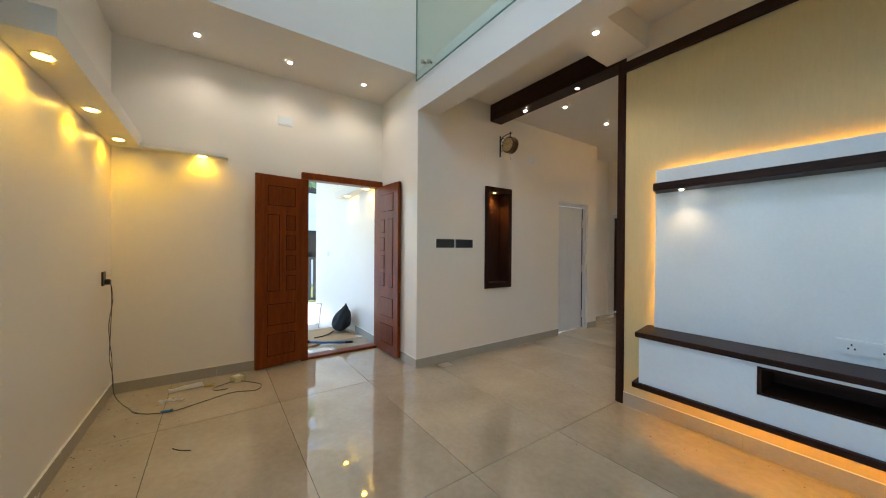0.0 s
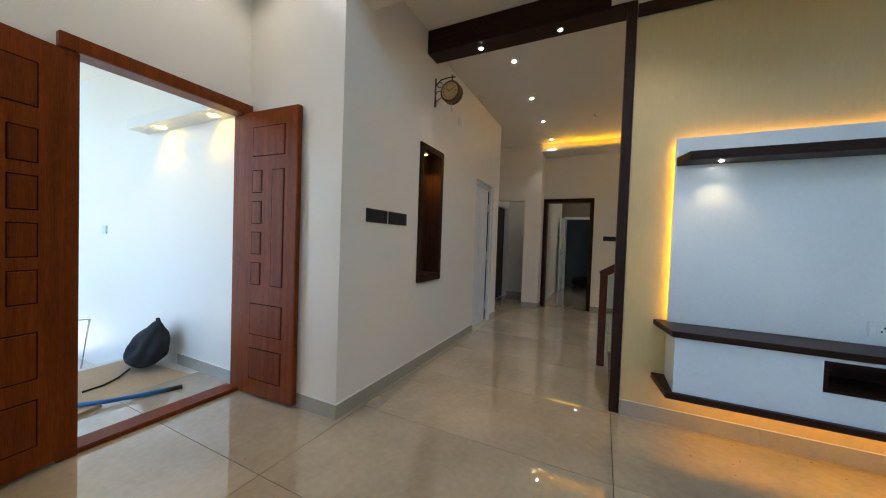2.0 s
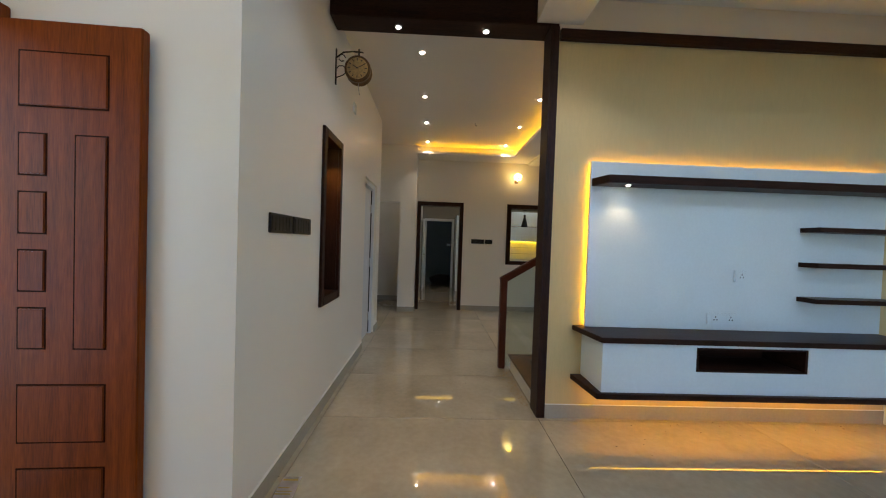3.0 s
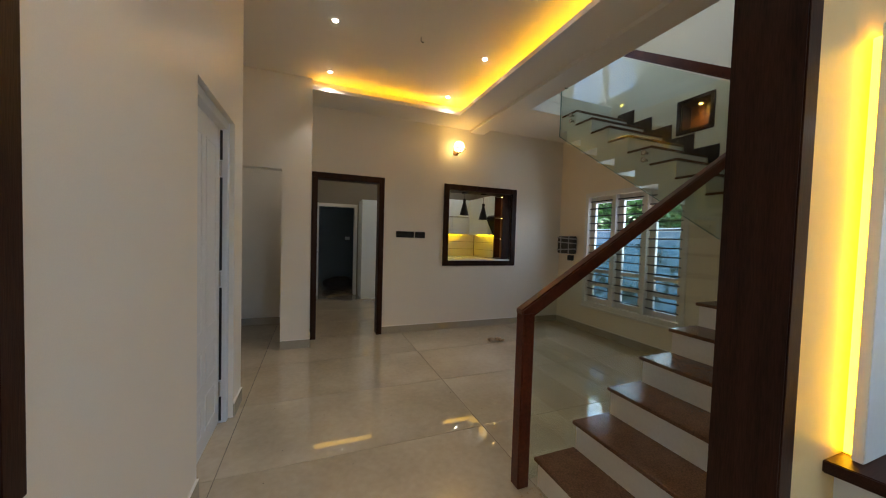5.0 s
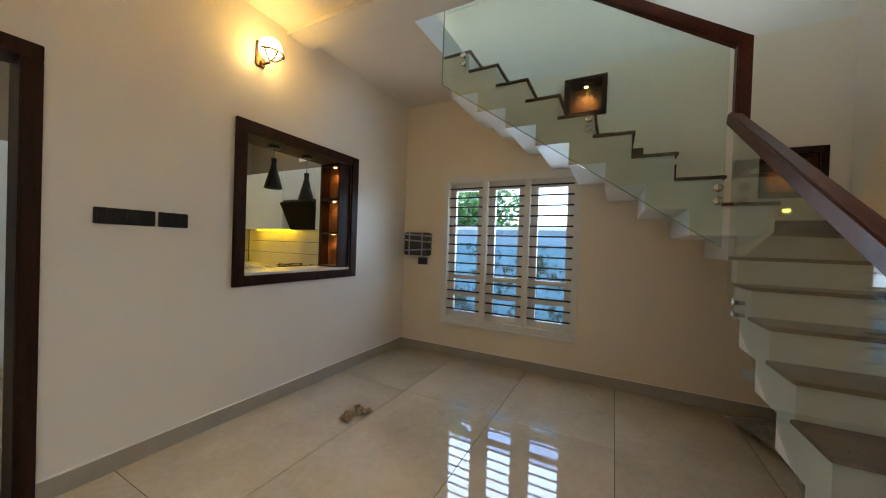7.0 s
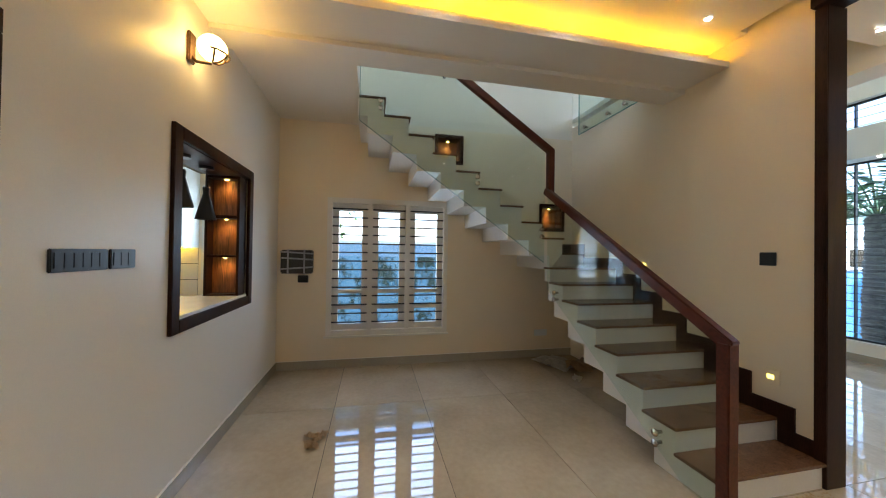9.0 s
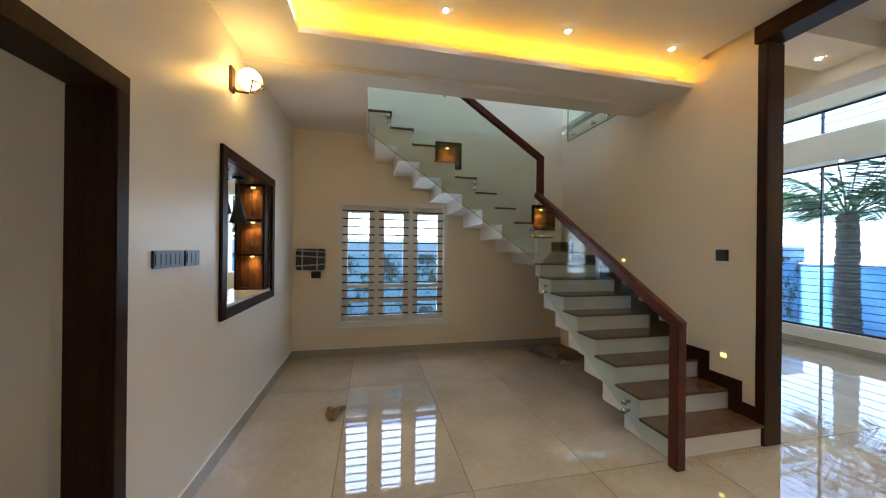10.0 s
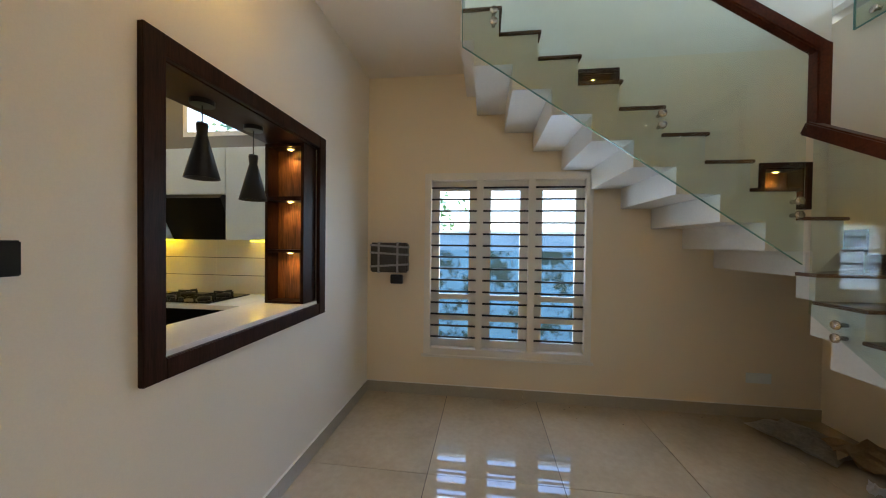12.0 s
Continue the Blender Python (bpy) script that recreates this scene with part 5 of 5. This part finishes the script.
bm = bmesh.new()
bmesh.ops.create_icosphere(bm, subdivisions=4, radius=1.0)
for v in bm.verts:
    h = (v.co.z + 1) / 2
    n = noise.noise(v.co * 2.3) * 0.03
    w = 1.12 - 0.72 * h ** 1.6
    v.co = Vector((v.co.x * (0.24 * w + n) + 0.18 * h - 0.06, v.co.y * (0.14 * w + n) + 0.05 * h, 0.44 * h)) + Vector((-5.0, 1.95, -0.004))
part("body", bm, FABRIC, bag, smooth=True)
bm = bmesh.new()
tube(bm, [(-4.90, 2.0, 0.41), (-4.88, 1.99, 0.455), (-4.86, 1.995, 0.46), (-4.845, 2.005, 0.41)], 0.008)
part("grab_loop", bm, FABRIC, bag)
bm = bmesh.new()
tube(bm, [(-5.0, 1.85, 0.02), (-4.9, 1.74, 0.004), (-4.82, 1.62, 0.003), (-4.80, 1.50, 0.003)], 0.008)
part("strap", bm, FABRIC, bag)
tool = base("long_tool", (-4.5, 1.6, 0), "long blue tool with a black handle on the floor", "tool")
bm = bmesh.new()
tube(bm, [(-4.47, 1.36, 0.045), (-4.40, 1.50, 0.030), (-4.34, 1.66, 0.022), (-4.30, 1.80, 0.015)], 0.016)
part("blade", bm, BLUEMETAL, tool, smooth=True)
bm = bmesh.new()
tube(bm, [(-4.51, 1.28, 0.05), (-4.47, 1.36, 0.045)], 0.02)
part("handle", bm, BLACK, tool, smooth=True)
bm = bmesh.new()
tube(bm, [(-4.30, 1.80, 0.014), (-4.27, 1.90, 0.012)], 0.018)
part("end_cap", bm, BLACK, tool, smooth=True)
frame_st = base("steel_stand", (-6.2, 1.75, -0.4), "thin steel stand with a green bottle cap", "stand")
bm = bmesh.new()
tube(bm, [(-6.25, 1.90, -0.38), (-6.15, 1.95, 0.28), (-6.30, 1.55, 0.30), (-6.35, 1.5, -0.38)], 0.012)
part("legs", bm, STEEL, frame_st)
bm = bmesh.new()
lathe(bm, [(0.04, 0.0), (0.04, 0.05), (0.02, 0.09), (0.0, 0.091)], pose(-6.25, 1.70, 0.30), 14)
part("cap", bm, material("green_plastic", (0.02, 0.4, 0.22), 0.4), frame_st)

# ---- outside ----
solid("ground", boxes((-60, -60, -0.62, 60, 60, -0.40)), GRASS, "patchy grass ground round the house", "ground", kind="structure")
solid("yard_paving", boxes((-10.4, -4.0, -0.399, -5.45, 9.0, -0.37)), SAND, "pale yard paving", "pavement", kind="structure")


# out of view; added as a reflector below the dining window
solid("side_paving", boxes((X_WIN + 0.171, -4.3, -0.399, 3.1, 14.0, -0.36)), CONCRETE, "unseen concrete paving beside the house, added to bounce daylight indoors", "pavement", kind="structure")


def yard_wall(name, x0, y0, x1, y1, h, mat, label):
    w = base(name, ((x0 + x1) / 2, (y0 + y1) / 2, -0.4), label, "boundary wall")
    part("wall", boxes((x0, y0, -0.4, x1, y1, h - 0.06)), mat, w)
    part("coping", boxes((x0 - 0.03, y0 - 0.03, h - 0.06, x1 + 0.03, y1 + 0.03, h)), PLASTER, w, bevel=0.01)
    return w


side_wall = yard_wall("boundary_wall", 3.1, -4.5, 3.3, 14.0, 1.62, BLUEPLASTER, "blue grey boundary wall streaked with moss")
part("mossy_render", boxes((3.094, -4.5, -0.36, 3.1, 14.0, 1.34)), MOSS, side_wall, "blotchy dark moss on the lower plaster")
yard_wall("boundary_wall", -10.8, -4.5, 3.1, -4.3, 1.2, BLUEWALL, "sky blue painted boundary wall behind the garden")
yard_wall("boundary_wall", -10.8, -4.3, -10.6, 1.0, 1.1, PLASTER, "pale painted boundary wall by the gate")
gate = base("gate", (-10.7, 3.0, -0.4), "dark blue steel entrance gate with a grid", "gate")
part("gate_frame", boxes((-10.73, 1.0, -0.34, -10.67, 5.0, -0.26), (-10.73, 1.0, 0.95, -10.67, 5.0, 1.03), (-10.73, 1.0, -0.26, -10.67, 1.08, 0.95), (-10.73, 4.92, -0.26, -10.67, 5.0, 0.95)), IRON, gate)
for k in range(24):
    part("gate_bar", boxes((-10.71, 1.1 + k * 0.16, -0.26, -10.69, 1.20 + k * 0.16, 0.95)), IRON, gate)
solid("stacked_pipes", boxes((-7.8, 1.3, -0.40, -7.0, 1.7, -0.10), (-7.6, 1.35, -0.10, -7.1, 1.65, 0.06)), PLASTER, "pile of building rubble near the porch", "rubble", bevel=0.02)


def house(x, y, w, d, h, label):
    b = base("house", (x, y, -0.4), label, "house", "neighbouring houses")
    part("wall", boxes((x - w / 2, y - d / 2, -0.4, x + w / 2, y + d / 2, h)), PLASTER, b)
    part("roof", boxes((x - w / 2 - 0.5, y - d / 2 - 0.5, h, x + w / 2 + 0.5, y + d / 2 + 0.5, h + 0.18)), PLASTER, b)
    for k in range(3):
        for z in (0.8, 3.8):
            if z + 1.3 < h:
                part("window", boxes((x - w / 2 + 0.8 + k * (w - 2.6) / 2, y + d / 2 - 0.02, z, x - w / 2 + 1.9 + k * (w - 2.6) / 2, y + d / 2 + 0.03, z + 1.3)), BLACKGLOSS, b)
                part("window", boxes((x + w / 2 - 0.02, y - d / 2 + 0.8 + k * (d - 2.6) / 2, z, x + w / 2 + 0.03, y - d / 2 + 1.9 + k * (d - 2.6) / 2, z + 1.3)), BLACKGLOSS, b)


house(-19, 4, 7, 9, 6.3, "white two-storey house beyond the gate")
house(14, -32, 16, 8, 4.6, "white single-storey house beyond the garden")


def palm(x, y, height, r, seed, spread):
    rng = random.Random(seed)
    p = base("palm_tree", (x, y, -0.4), "garden palm with a rough trunk and arching fronds", "palm tree", "garden palms")
    bm = bmesh.new()
    prof = []
    n = 34
    for k in range(n):
        z = height * k / n
        rr = r * (1.1 - 0.3 * k / n)
        prof += [(rr, z), (rr * 1.13, z + height / n * 0.8)]
    lathe(bm, prof + [(r * 0.5, height + 0.1)], pose(x, y, -0.4), 16)
    for v in bm.verts:
        v.co += Vector((noise.noise(v.co * 9), noise.noise(v.co * 9 + Vector((5, 0, 0))), 0)) * r * 0.14
    part("trunk", bm, BARK, p)
    top = Vector((x, y, height - 0.4))
    for k in range(26):
        a = k * 2.399 + rng.uniform(-0.2, 0.2)
        rise = rng.uniform(0.35, 1.5)
        length = spread * rng.uniform(0.8, 1.1)
        out = Vector((math.cos(a), math.sin(a), 0))
        bm = bmesh.new()
        spine = []
        for i in range(15):
            s = i / 14
            spine.append(top + out * length * s * (1 - 0.12 * s) * math.cos(rise * 0.6) + Vector((0, 0, length * (s * math.sin(rise) - 0.42 * s * s))))
        tube(bm, spine, 0.014, 5)
        side = out.cross(Vector((0, 0, 1)))
        for i in range(3, 15):
            for j in (0.0, 0.5):
                if i == 14 and j:
                    continue
                c = spine[i].lerp(spine[min(i + 1, 14)], j)
                l = spread * 0.36 * (1.05 - abs(i / 14 - 0.45))
                for sgn in (-1, 1):
                    tip = c + side * sgn * l * 0.8 + out * l * 0.5 + Vector((0, 0, -0.28 * l + rng.uniform(-0.06, 0.06)))
                    mid = c.lerp(tip, 0.45) + Vector((0, 0, 0.03))
                    wv = out * 0.010
                    v1, v2, v3, v4, v5 = (bm.verts.new(q) for q in (c - wv, c + wv, mid + wv * 1.3, tip, mid - wv * 1.3))
                    bm.faces.new((v1, v2, v3, v4, v5))
        part("frond", bm, PALM, p)


palm(1.45, -2.75, 2.55, 0.17, 3, 1.75)
palm(-0.9, -3.2, 3.6, 0.17, 5, 1.6)
palm(-9.2, 1.4, 3.4, 0.18, 7, 1.7)


def tree(x, y, h, spread, seed):
    rng = random.Random(seed)
    t = base("tree", (x, y, -0.4), "leafy green tree behind the boundary wall", "tree", "trees behind the wall")
    bm = bmesh.new()
    trunk = [Vector((x, y, -0.4)), Vector((x + 0.1, y - 0.05, h * 0.3)), Vector((x - 0.05, y + 0.1, h * 0.55)), Vector((x, y, h * 0.85))]
    for a, b, r in zip(trunk, trunk[1:], (0.16, 0.12, 0.08)):
        tube(bm, [a, b], r, 8)
    limbs = []
    for k in range(9):
        a = k * 2.4
        s = Vector((x, y, h * rng.uniform(0.3, 0.7)))
        e = s + Vector((math.cos(a), math.sin(a), rng.uniform(0.2, 0.7))) * spread * rng.uniform(0.5, 0.85)
        limbs.append((s, e))
        tube(bm, [s, s.lerp(e, 0.5) + Vector((0, 0, 0.1)), e], 0.035, 6)
    part("trunk", bm, BARK, t)
    verts, faces = [], []
    for s, e in limbs:
        for _ in range(330):
            c = s.lerp(e, rng.uniform(0.3, 1.15)) + Vector((rng.gauss(0, 1), rng.gauss(0, 1), rng.gauss(0, 0.8))) * spread * 0.22
            u = Vector((rng.gauss(0, 1), rng.gauss(0, 1), rng.gauss(0, 0.6))).normalized() * 0.085
            v = u.cross(Vector((rng.gauss(0, 1), rng.gauss(0, 1), rng.gauss(0, 1)))).normalized() * 0.04
            i = len(verts)
            verts += [c - u, c - v, c + u, c + v]
            faces.append((i, i + 1, i + 2, i + 3))
    me = bpy.data.meshes.new("crown")
    me.from_pydata([tuple(v) for v in verts], [], faces)
    me.materials.append(LEAF)
    ob = new("crown", me)
    ob.parent = t
    ob.matrix_parent_inverse = pose(*t.location).inverted()


for k, (x, y, h, s) in enumerate(((5.2, 9.0, 3.3, 1.4), (5.8, 10.6, 4.2, 1.8), (4.8, 12.4, 3.5, 1.6), (6.9, 8.6, 4.0, 1.7), (7.8, 10.2, 5.2, 2.2), (8.6, 12.2, 5.6, 2.4), (6.4, 7.7, 2.1, 0.8), (-14, -1.5, 4.5, 2.0))):
    tree(x, y, h, s, 20 + k)

# ---- small things on the floor ----
cord = base("power_cord", (-3.6, Y_CORD, 1.0), "thin black power cord from a wall plug to the floor", "power cord")
part("plug_plate", boxes((-3.65, Y_CORD, 1.02, -3.565, Y_CORD + 0.012, 1.14)), BLACK, cord, bevel=0.003)
part("plug", boxes((-3.625, Y_CORD + 0.012, 1.03, -3.585, Y_CORD + 0.05, 1.075)), BLACK, cord, bevel=0.006)
for off in (0.0, 0.012):
    bm = bmesh.new()
    hang = [(-3.60, Y_CORD + 0.05, 1.04), (-3.62 + off * 3, Y_CORD + 0.06, 0.90), (-3.60, Y_CORD + 0.04 + off, 0.70), (-3.57 - off, Y_CORD + 0.05, 0.55), (-3.64 + off * 6, Y_CORD + 0.05, 0.40), (-3.61 - off, Y_CORD + 0.06, 0.24), (-3.56, Y_CORD + 0.08, 0.10), (-3.50, Y_CORD + 0.14, 0.02),
            (-3.43, -0.31, 0.005), (-3.30, -0.26 + off, 0.005), (-3.21, -0.16, 0.005)]
    fine = []
    for i in range(len(hang) - 1):
        p0, p1, p2, p3 = (Vector(hang[max(0, min(len(hang) - 1, i + d))]) for d in (-1, 0, 1, 2))
        for k in range(5):
            s = k / 5
            fine.append(0.5 * (2 * p1 + (p2 - p0) * s + (2 * p0 - 5 * p1 + 4 * p2 - p3) * s * s + (3 * p1 - p0 - 3 * p2 + p3) * s ** 3))
    fine.append(Vector(hang[-1]))
    tube(bm, fine, 0.0026, 6)
    part("wire", bm, BLACK, cord, smooth=True)
bm = bmesh.new()
run = [(-3.21, -0.16, 0.005), (-3.16, 0.0, 0.005), (-3.23, 0.20, 0.005), (-3.30, 0.42, 0.005), (-3.24, 0.60, 0.005), (-3.35, 0.66, 0.005), (-3.50, 0.56, 0.005), (-3.57, 0.45, 0.01), (-3.52, 0.28, 0.005), (-3.44, 0.29, 0.005), (-3.42, 0.40, 0.005)]
fine = []
for i in range(len(run) - 1):
    p0, p1, p2, p3 = (Vector(run[max(0, min(len(run) - 1, i + d))]) for d in (-1, 0, 1, 2))
    for k in range(6):
        s = k / 6
        fine.append(0.5 * (2 * p1 + (p2 - p0) * s + (2 * p0 - 5 * p1 + 4 * p2 - p3) * s * s + (3 * p1 - p0 - 3 * p2 + p3) * s ** 3))
tube(bm, fine, 0.003, 6)
part("wire", bm, BLACK, cord, smooth=True)
ad = base("adapter_box", (-3.58, 0.47, 0), "pale yellow cardboard adapter box on the floor", "box")
bm = bmesh.new()
box(bm, -0.055, -0.045, 0, 0.055, 0.045, 0.05, pose(-3.60, 0.47, 0.001, 0, 0, 25))
part("body", bm, material("pale_yellow_card", (0.62, 0.56, 0.32), 0.7, vary=0.08), ad, bevel=0.003)
bm = bmesh.new()
box(bm, -0.035, -0.02, 0, 0.02, 0.025, 0.001, pose(-3.60, 0.47, 0.0515, 0, 0, 25))
part("sticker", bm, PAPERWHITE, ad)


def sheet(name, x, y, w, l, yaw, mat, label, category, group="", curl=0.012, seed=1):
    bm = bmesh.new()
    nx, ny = 8, 6
    grid = [[bm.verts.new(pose(x, y, 0.003, 0, 0, yaw) @ Vector(((i / nx - 0.5) * w, (j / ny - 0.5) * l, curl * max(0.0, 0.5 + noise.noise(Vector((i * 0.5, j * 0.5, seed * 3.1))))))) for j in range(ny + 1)] for i in range(nx + 1)]
    for i in range(nx):
        for j in range(ny):
            bm.faces.new((grid[i][j], grid[i + 1][j], grid[i + 1][j + 1], grid[i][j + 1]))
    bmesh.ops.solidify(bm, geom=list(bm.faces), thickness=-0.0012)
    return solid(name, bm, mat, label, category, group)


sheet("paper_scrap", -3.66, 0.06, 0.12, 0.26, 8, PAPERWHITE, "crumpled white paper scrap on the floor", "paper", "paper scraps", seed=2)
sheet("paper_scrap", -3.60, 0.24, 0.05, 0.09, 8, YELLOWPAPER, "yellow paper wrapper on the floor", "paper", "paper scraps", seed=3)
sheet("paper_scrap", -3.42, -0.07, 0.07, 0.09, 30, PAPERWHITE, "small torn white paper on the floor", "paper", "paper scraps", seed=4)
sheet("paper_scrap", -3.40, 0.02, 0.06, 0.08, -15, PAPERWHITE, "small torn white paper on the floor", "paper", "paper scraps", seed=5)
leaflet = sheet("leaflet", -2.80, 2.475, 0.10, 0.16, 4, PINKPAPER, "printed pale leaflet lying by the skirting", "leaflet", curl=0.006, seed=6)
for y0, x1, y1 in ((2.42, -2.765, 2.427), (2.44, -2.765, 2.445), (2.465, -2.785, 2.47), (2.52, -2.765, 2.53)):
    part("printed_line", boxes((-2.845, y0, 0.0105, x1, y1, 0.0112)), YELLOWPAPER, leaflet)
sheet("dry_leaf", -0.16, 6.57, 0.13, 0.09, 20, CARD, "dry brown leaf on the dining floor", "dry leaf", "dry leaves", 0.03, 7)
sheet("dry_leaf", -0.05, 6.52, 0.12, 0.07, -35, CARD, "dry brown leaf on the dining floor", "dry leaf", "dry leaves", 0.035, 8)
sheet("dry_leaf", -0.02, 6.60, 0.07, 0.06, 60, CARD, "dry brown leaf on the dining floor", "dry leaf", "dry leaves", 0.02, 9)
sheet("plastic_sheet", 1.15, 3.80, 0.50, 0.42, 20, PLASTIC, "crumpled packing plastic under the stairs", "packing plastic", "packing under the stairs", 0.07, 10)
sheet("plastic_sheet", 0.95, 3.62, 0.34, 0.30, -30, CARD, "crumpled brown packing paper under the stairs", "packing paper", "packing under the stairs", 0.10, 11)
sheet("paper_scrap", 0.62, 3.86, 0.09, 0.10, 40, PAPERWHITE, "crumpled white paper under the stairs", "paper", "packing under the stairs", 0.06, 12)
pen = base("blue_pen", (-3.19, -0.04, 0), "short blue marker on the floor", "marker")
bm = bmesh.new()
tube(bm, [(-3.20, -0.08, 0.007), (-3.18, 0.0, 0.007)], 0.007)
part("barrel", bm, BLUEMETAL, pen)
part("clip", boxes((-3.187, -0.02, 0.013, -3.181, 0.0, 0.016)), BLACK, pen)
bm = bmesh.new()
tube(bm, [(-2.52, 0.05, 0.003), (-2.47, 0.09, 0.004), (-2.43, 0.15, 0.003)], 0.003, 5)
solid("cable_scrap", bm, BLACK, "short black cable scrap on the tiles", "cable scrap")
rng = random.Random(11)
verts, faces = [], []
for k in range(170):
    if k < 85:
        x, y = rng.uniform(-3.8, -1.6), Y_CORD + 0.02 + abs(rng.gauss(0, 0.22))
    elif k < 110:
        x, y = rng.uniform(-1.1, 1.4), Y_TV - 0.03 - abs(rng.gauss(0, 0.2))
    elif k < 145:
        x, y = X_WIN - 0.03 - abs(rng.gauss(0, 0.12)), rng.uniform(3.6, 7.1)
    else:
        x, y = rng.uniform(-3.2, -1.0), rng.uniform(0.2, 6.8)
    s = rng.uniform(0.002, 0.009) if k < 85 else rng.uniform(0.002, 0.008)
    i = len(verts)
    a = rng.uniform(0, 6.28)
    for d in (0, 2.2, 4.1):
        verts.append((x + s * math.cos(a + d), y + s * math.sin(a + d), 0.002))
    verts.append((x, y, 0.002 + s * 0.4))
    faces += [(i, i + 1, i + 3), (i + 1, i + 2, i + 3), (i + 2, i, i + 3), (i + 2, i + 1, i)]
me = bpy.data.meshes.new("floor_dirt")
me.from_pydata(verts, [], faces)
me.materials.append(material("dirt", (0.11, 0.07, 0.04), 0.9))
verts, faces = [], []
for k in range(260):
    x, y = -1.22 - abs(rng.gauss(0, 0.05)), rng.uniform(3.42, 4.22)
    s = rng.uniform(0.003, 0.010)
    i, a = len(verts), rng.uniform(0, 6.28)
    for d in (0, 2.2, 4.1):
        verts.append((x + s * math.cos(a + d), y + s * math.sin(a + d), 0.0015))
    verts.append((x, y, 0.0015 + s * 0.35))
    faces += [(i, i + 1, i + 3), (i + 1, i + 2, i + 3), (i + 2, i, i + 3), (i + 2, i + 1, i)]
sand_mesh = bpy.data.meshes.new("floor_sand")
sand_mesh.from_pydata(verts, [], faces)
sand_mesh.materials.append(material("sand", (0.36, 0.24, 0.11), 0.95))
tagged(new("floor_sand", sand_mesh), "brown sand swept against the first stair riser", "sand", kind="stuff")
tagged(new("floor_dirt", me), "scattered crumbs of dirt on the tiles", "dirt", kind="stuff")

# ---- floor tiles, laid last ----
floor_ob = bpy.data.objects["floor"]
PX, PY = 1.645, 0.817
bm = bmesh.new()
box(bm, -PX / 2 + 0.002, -PY / 2 + 0.002, -0.0058, PX / 2 - 0.002, PY / 2 - 0.002, 0.0)
tile_mesh = finish("tile", bm, TILE)
for i in range(-2, 2):
    for j in range(-4, 12):
        x, y = -1.21 + PX * (i + 0.5), 2.385 + PY * (j + 0.5)
        t = new("tile", tile_mesh)
        t.location = (x, y, 0)
        t.parent = floor_ob
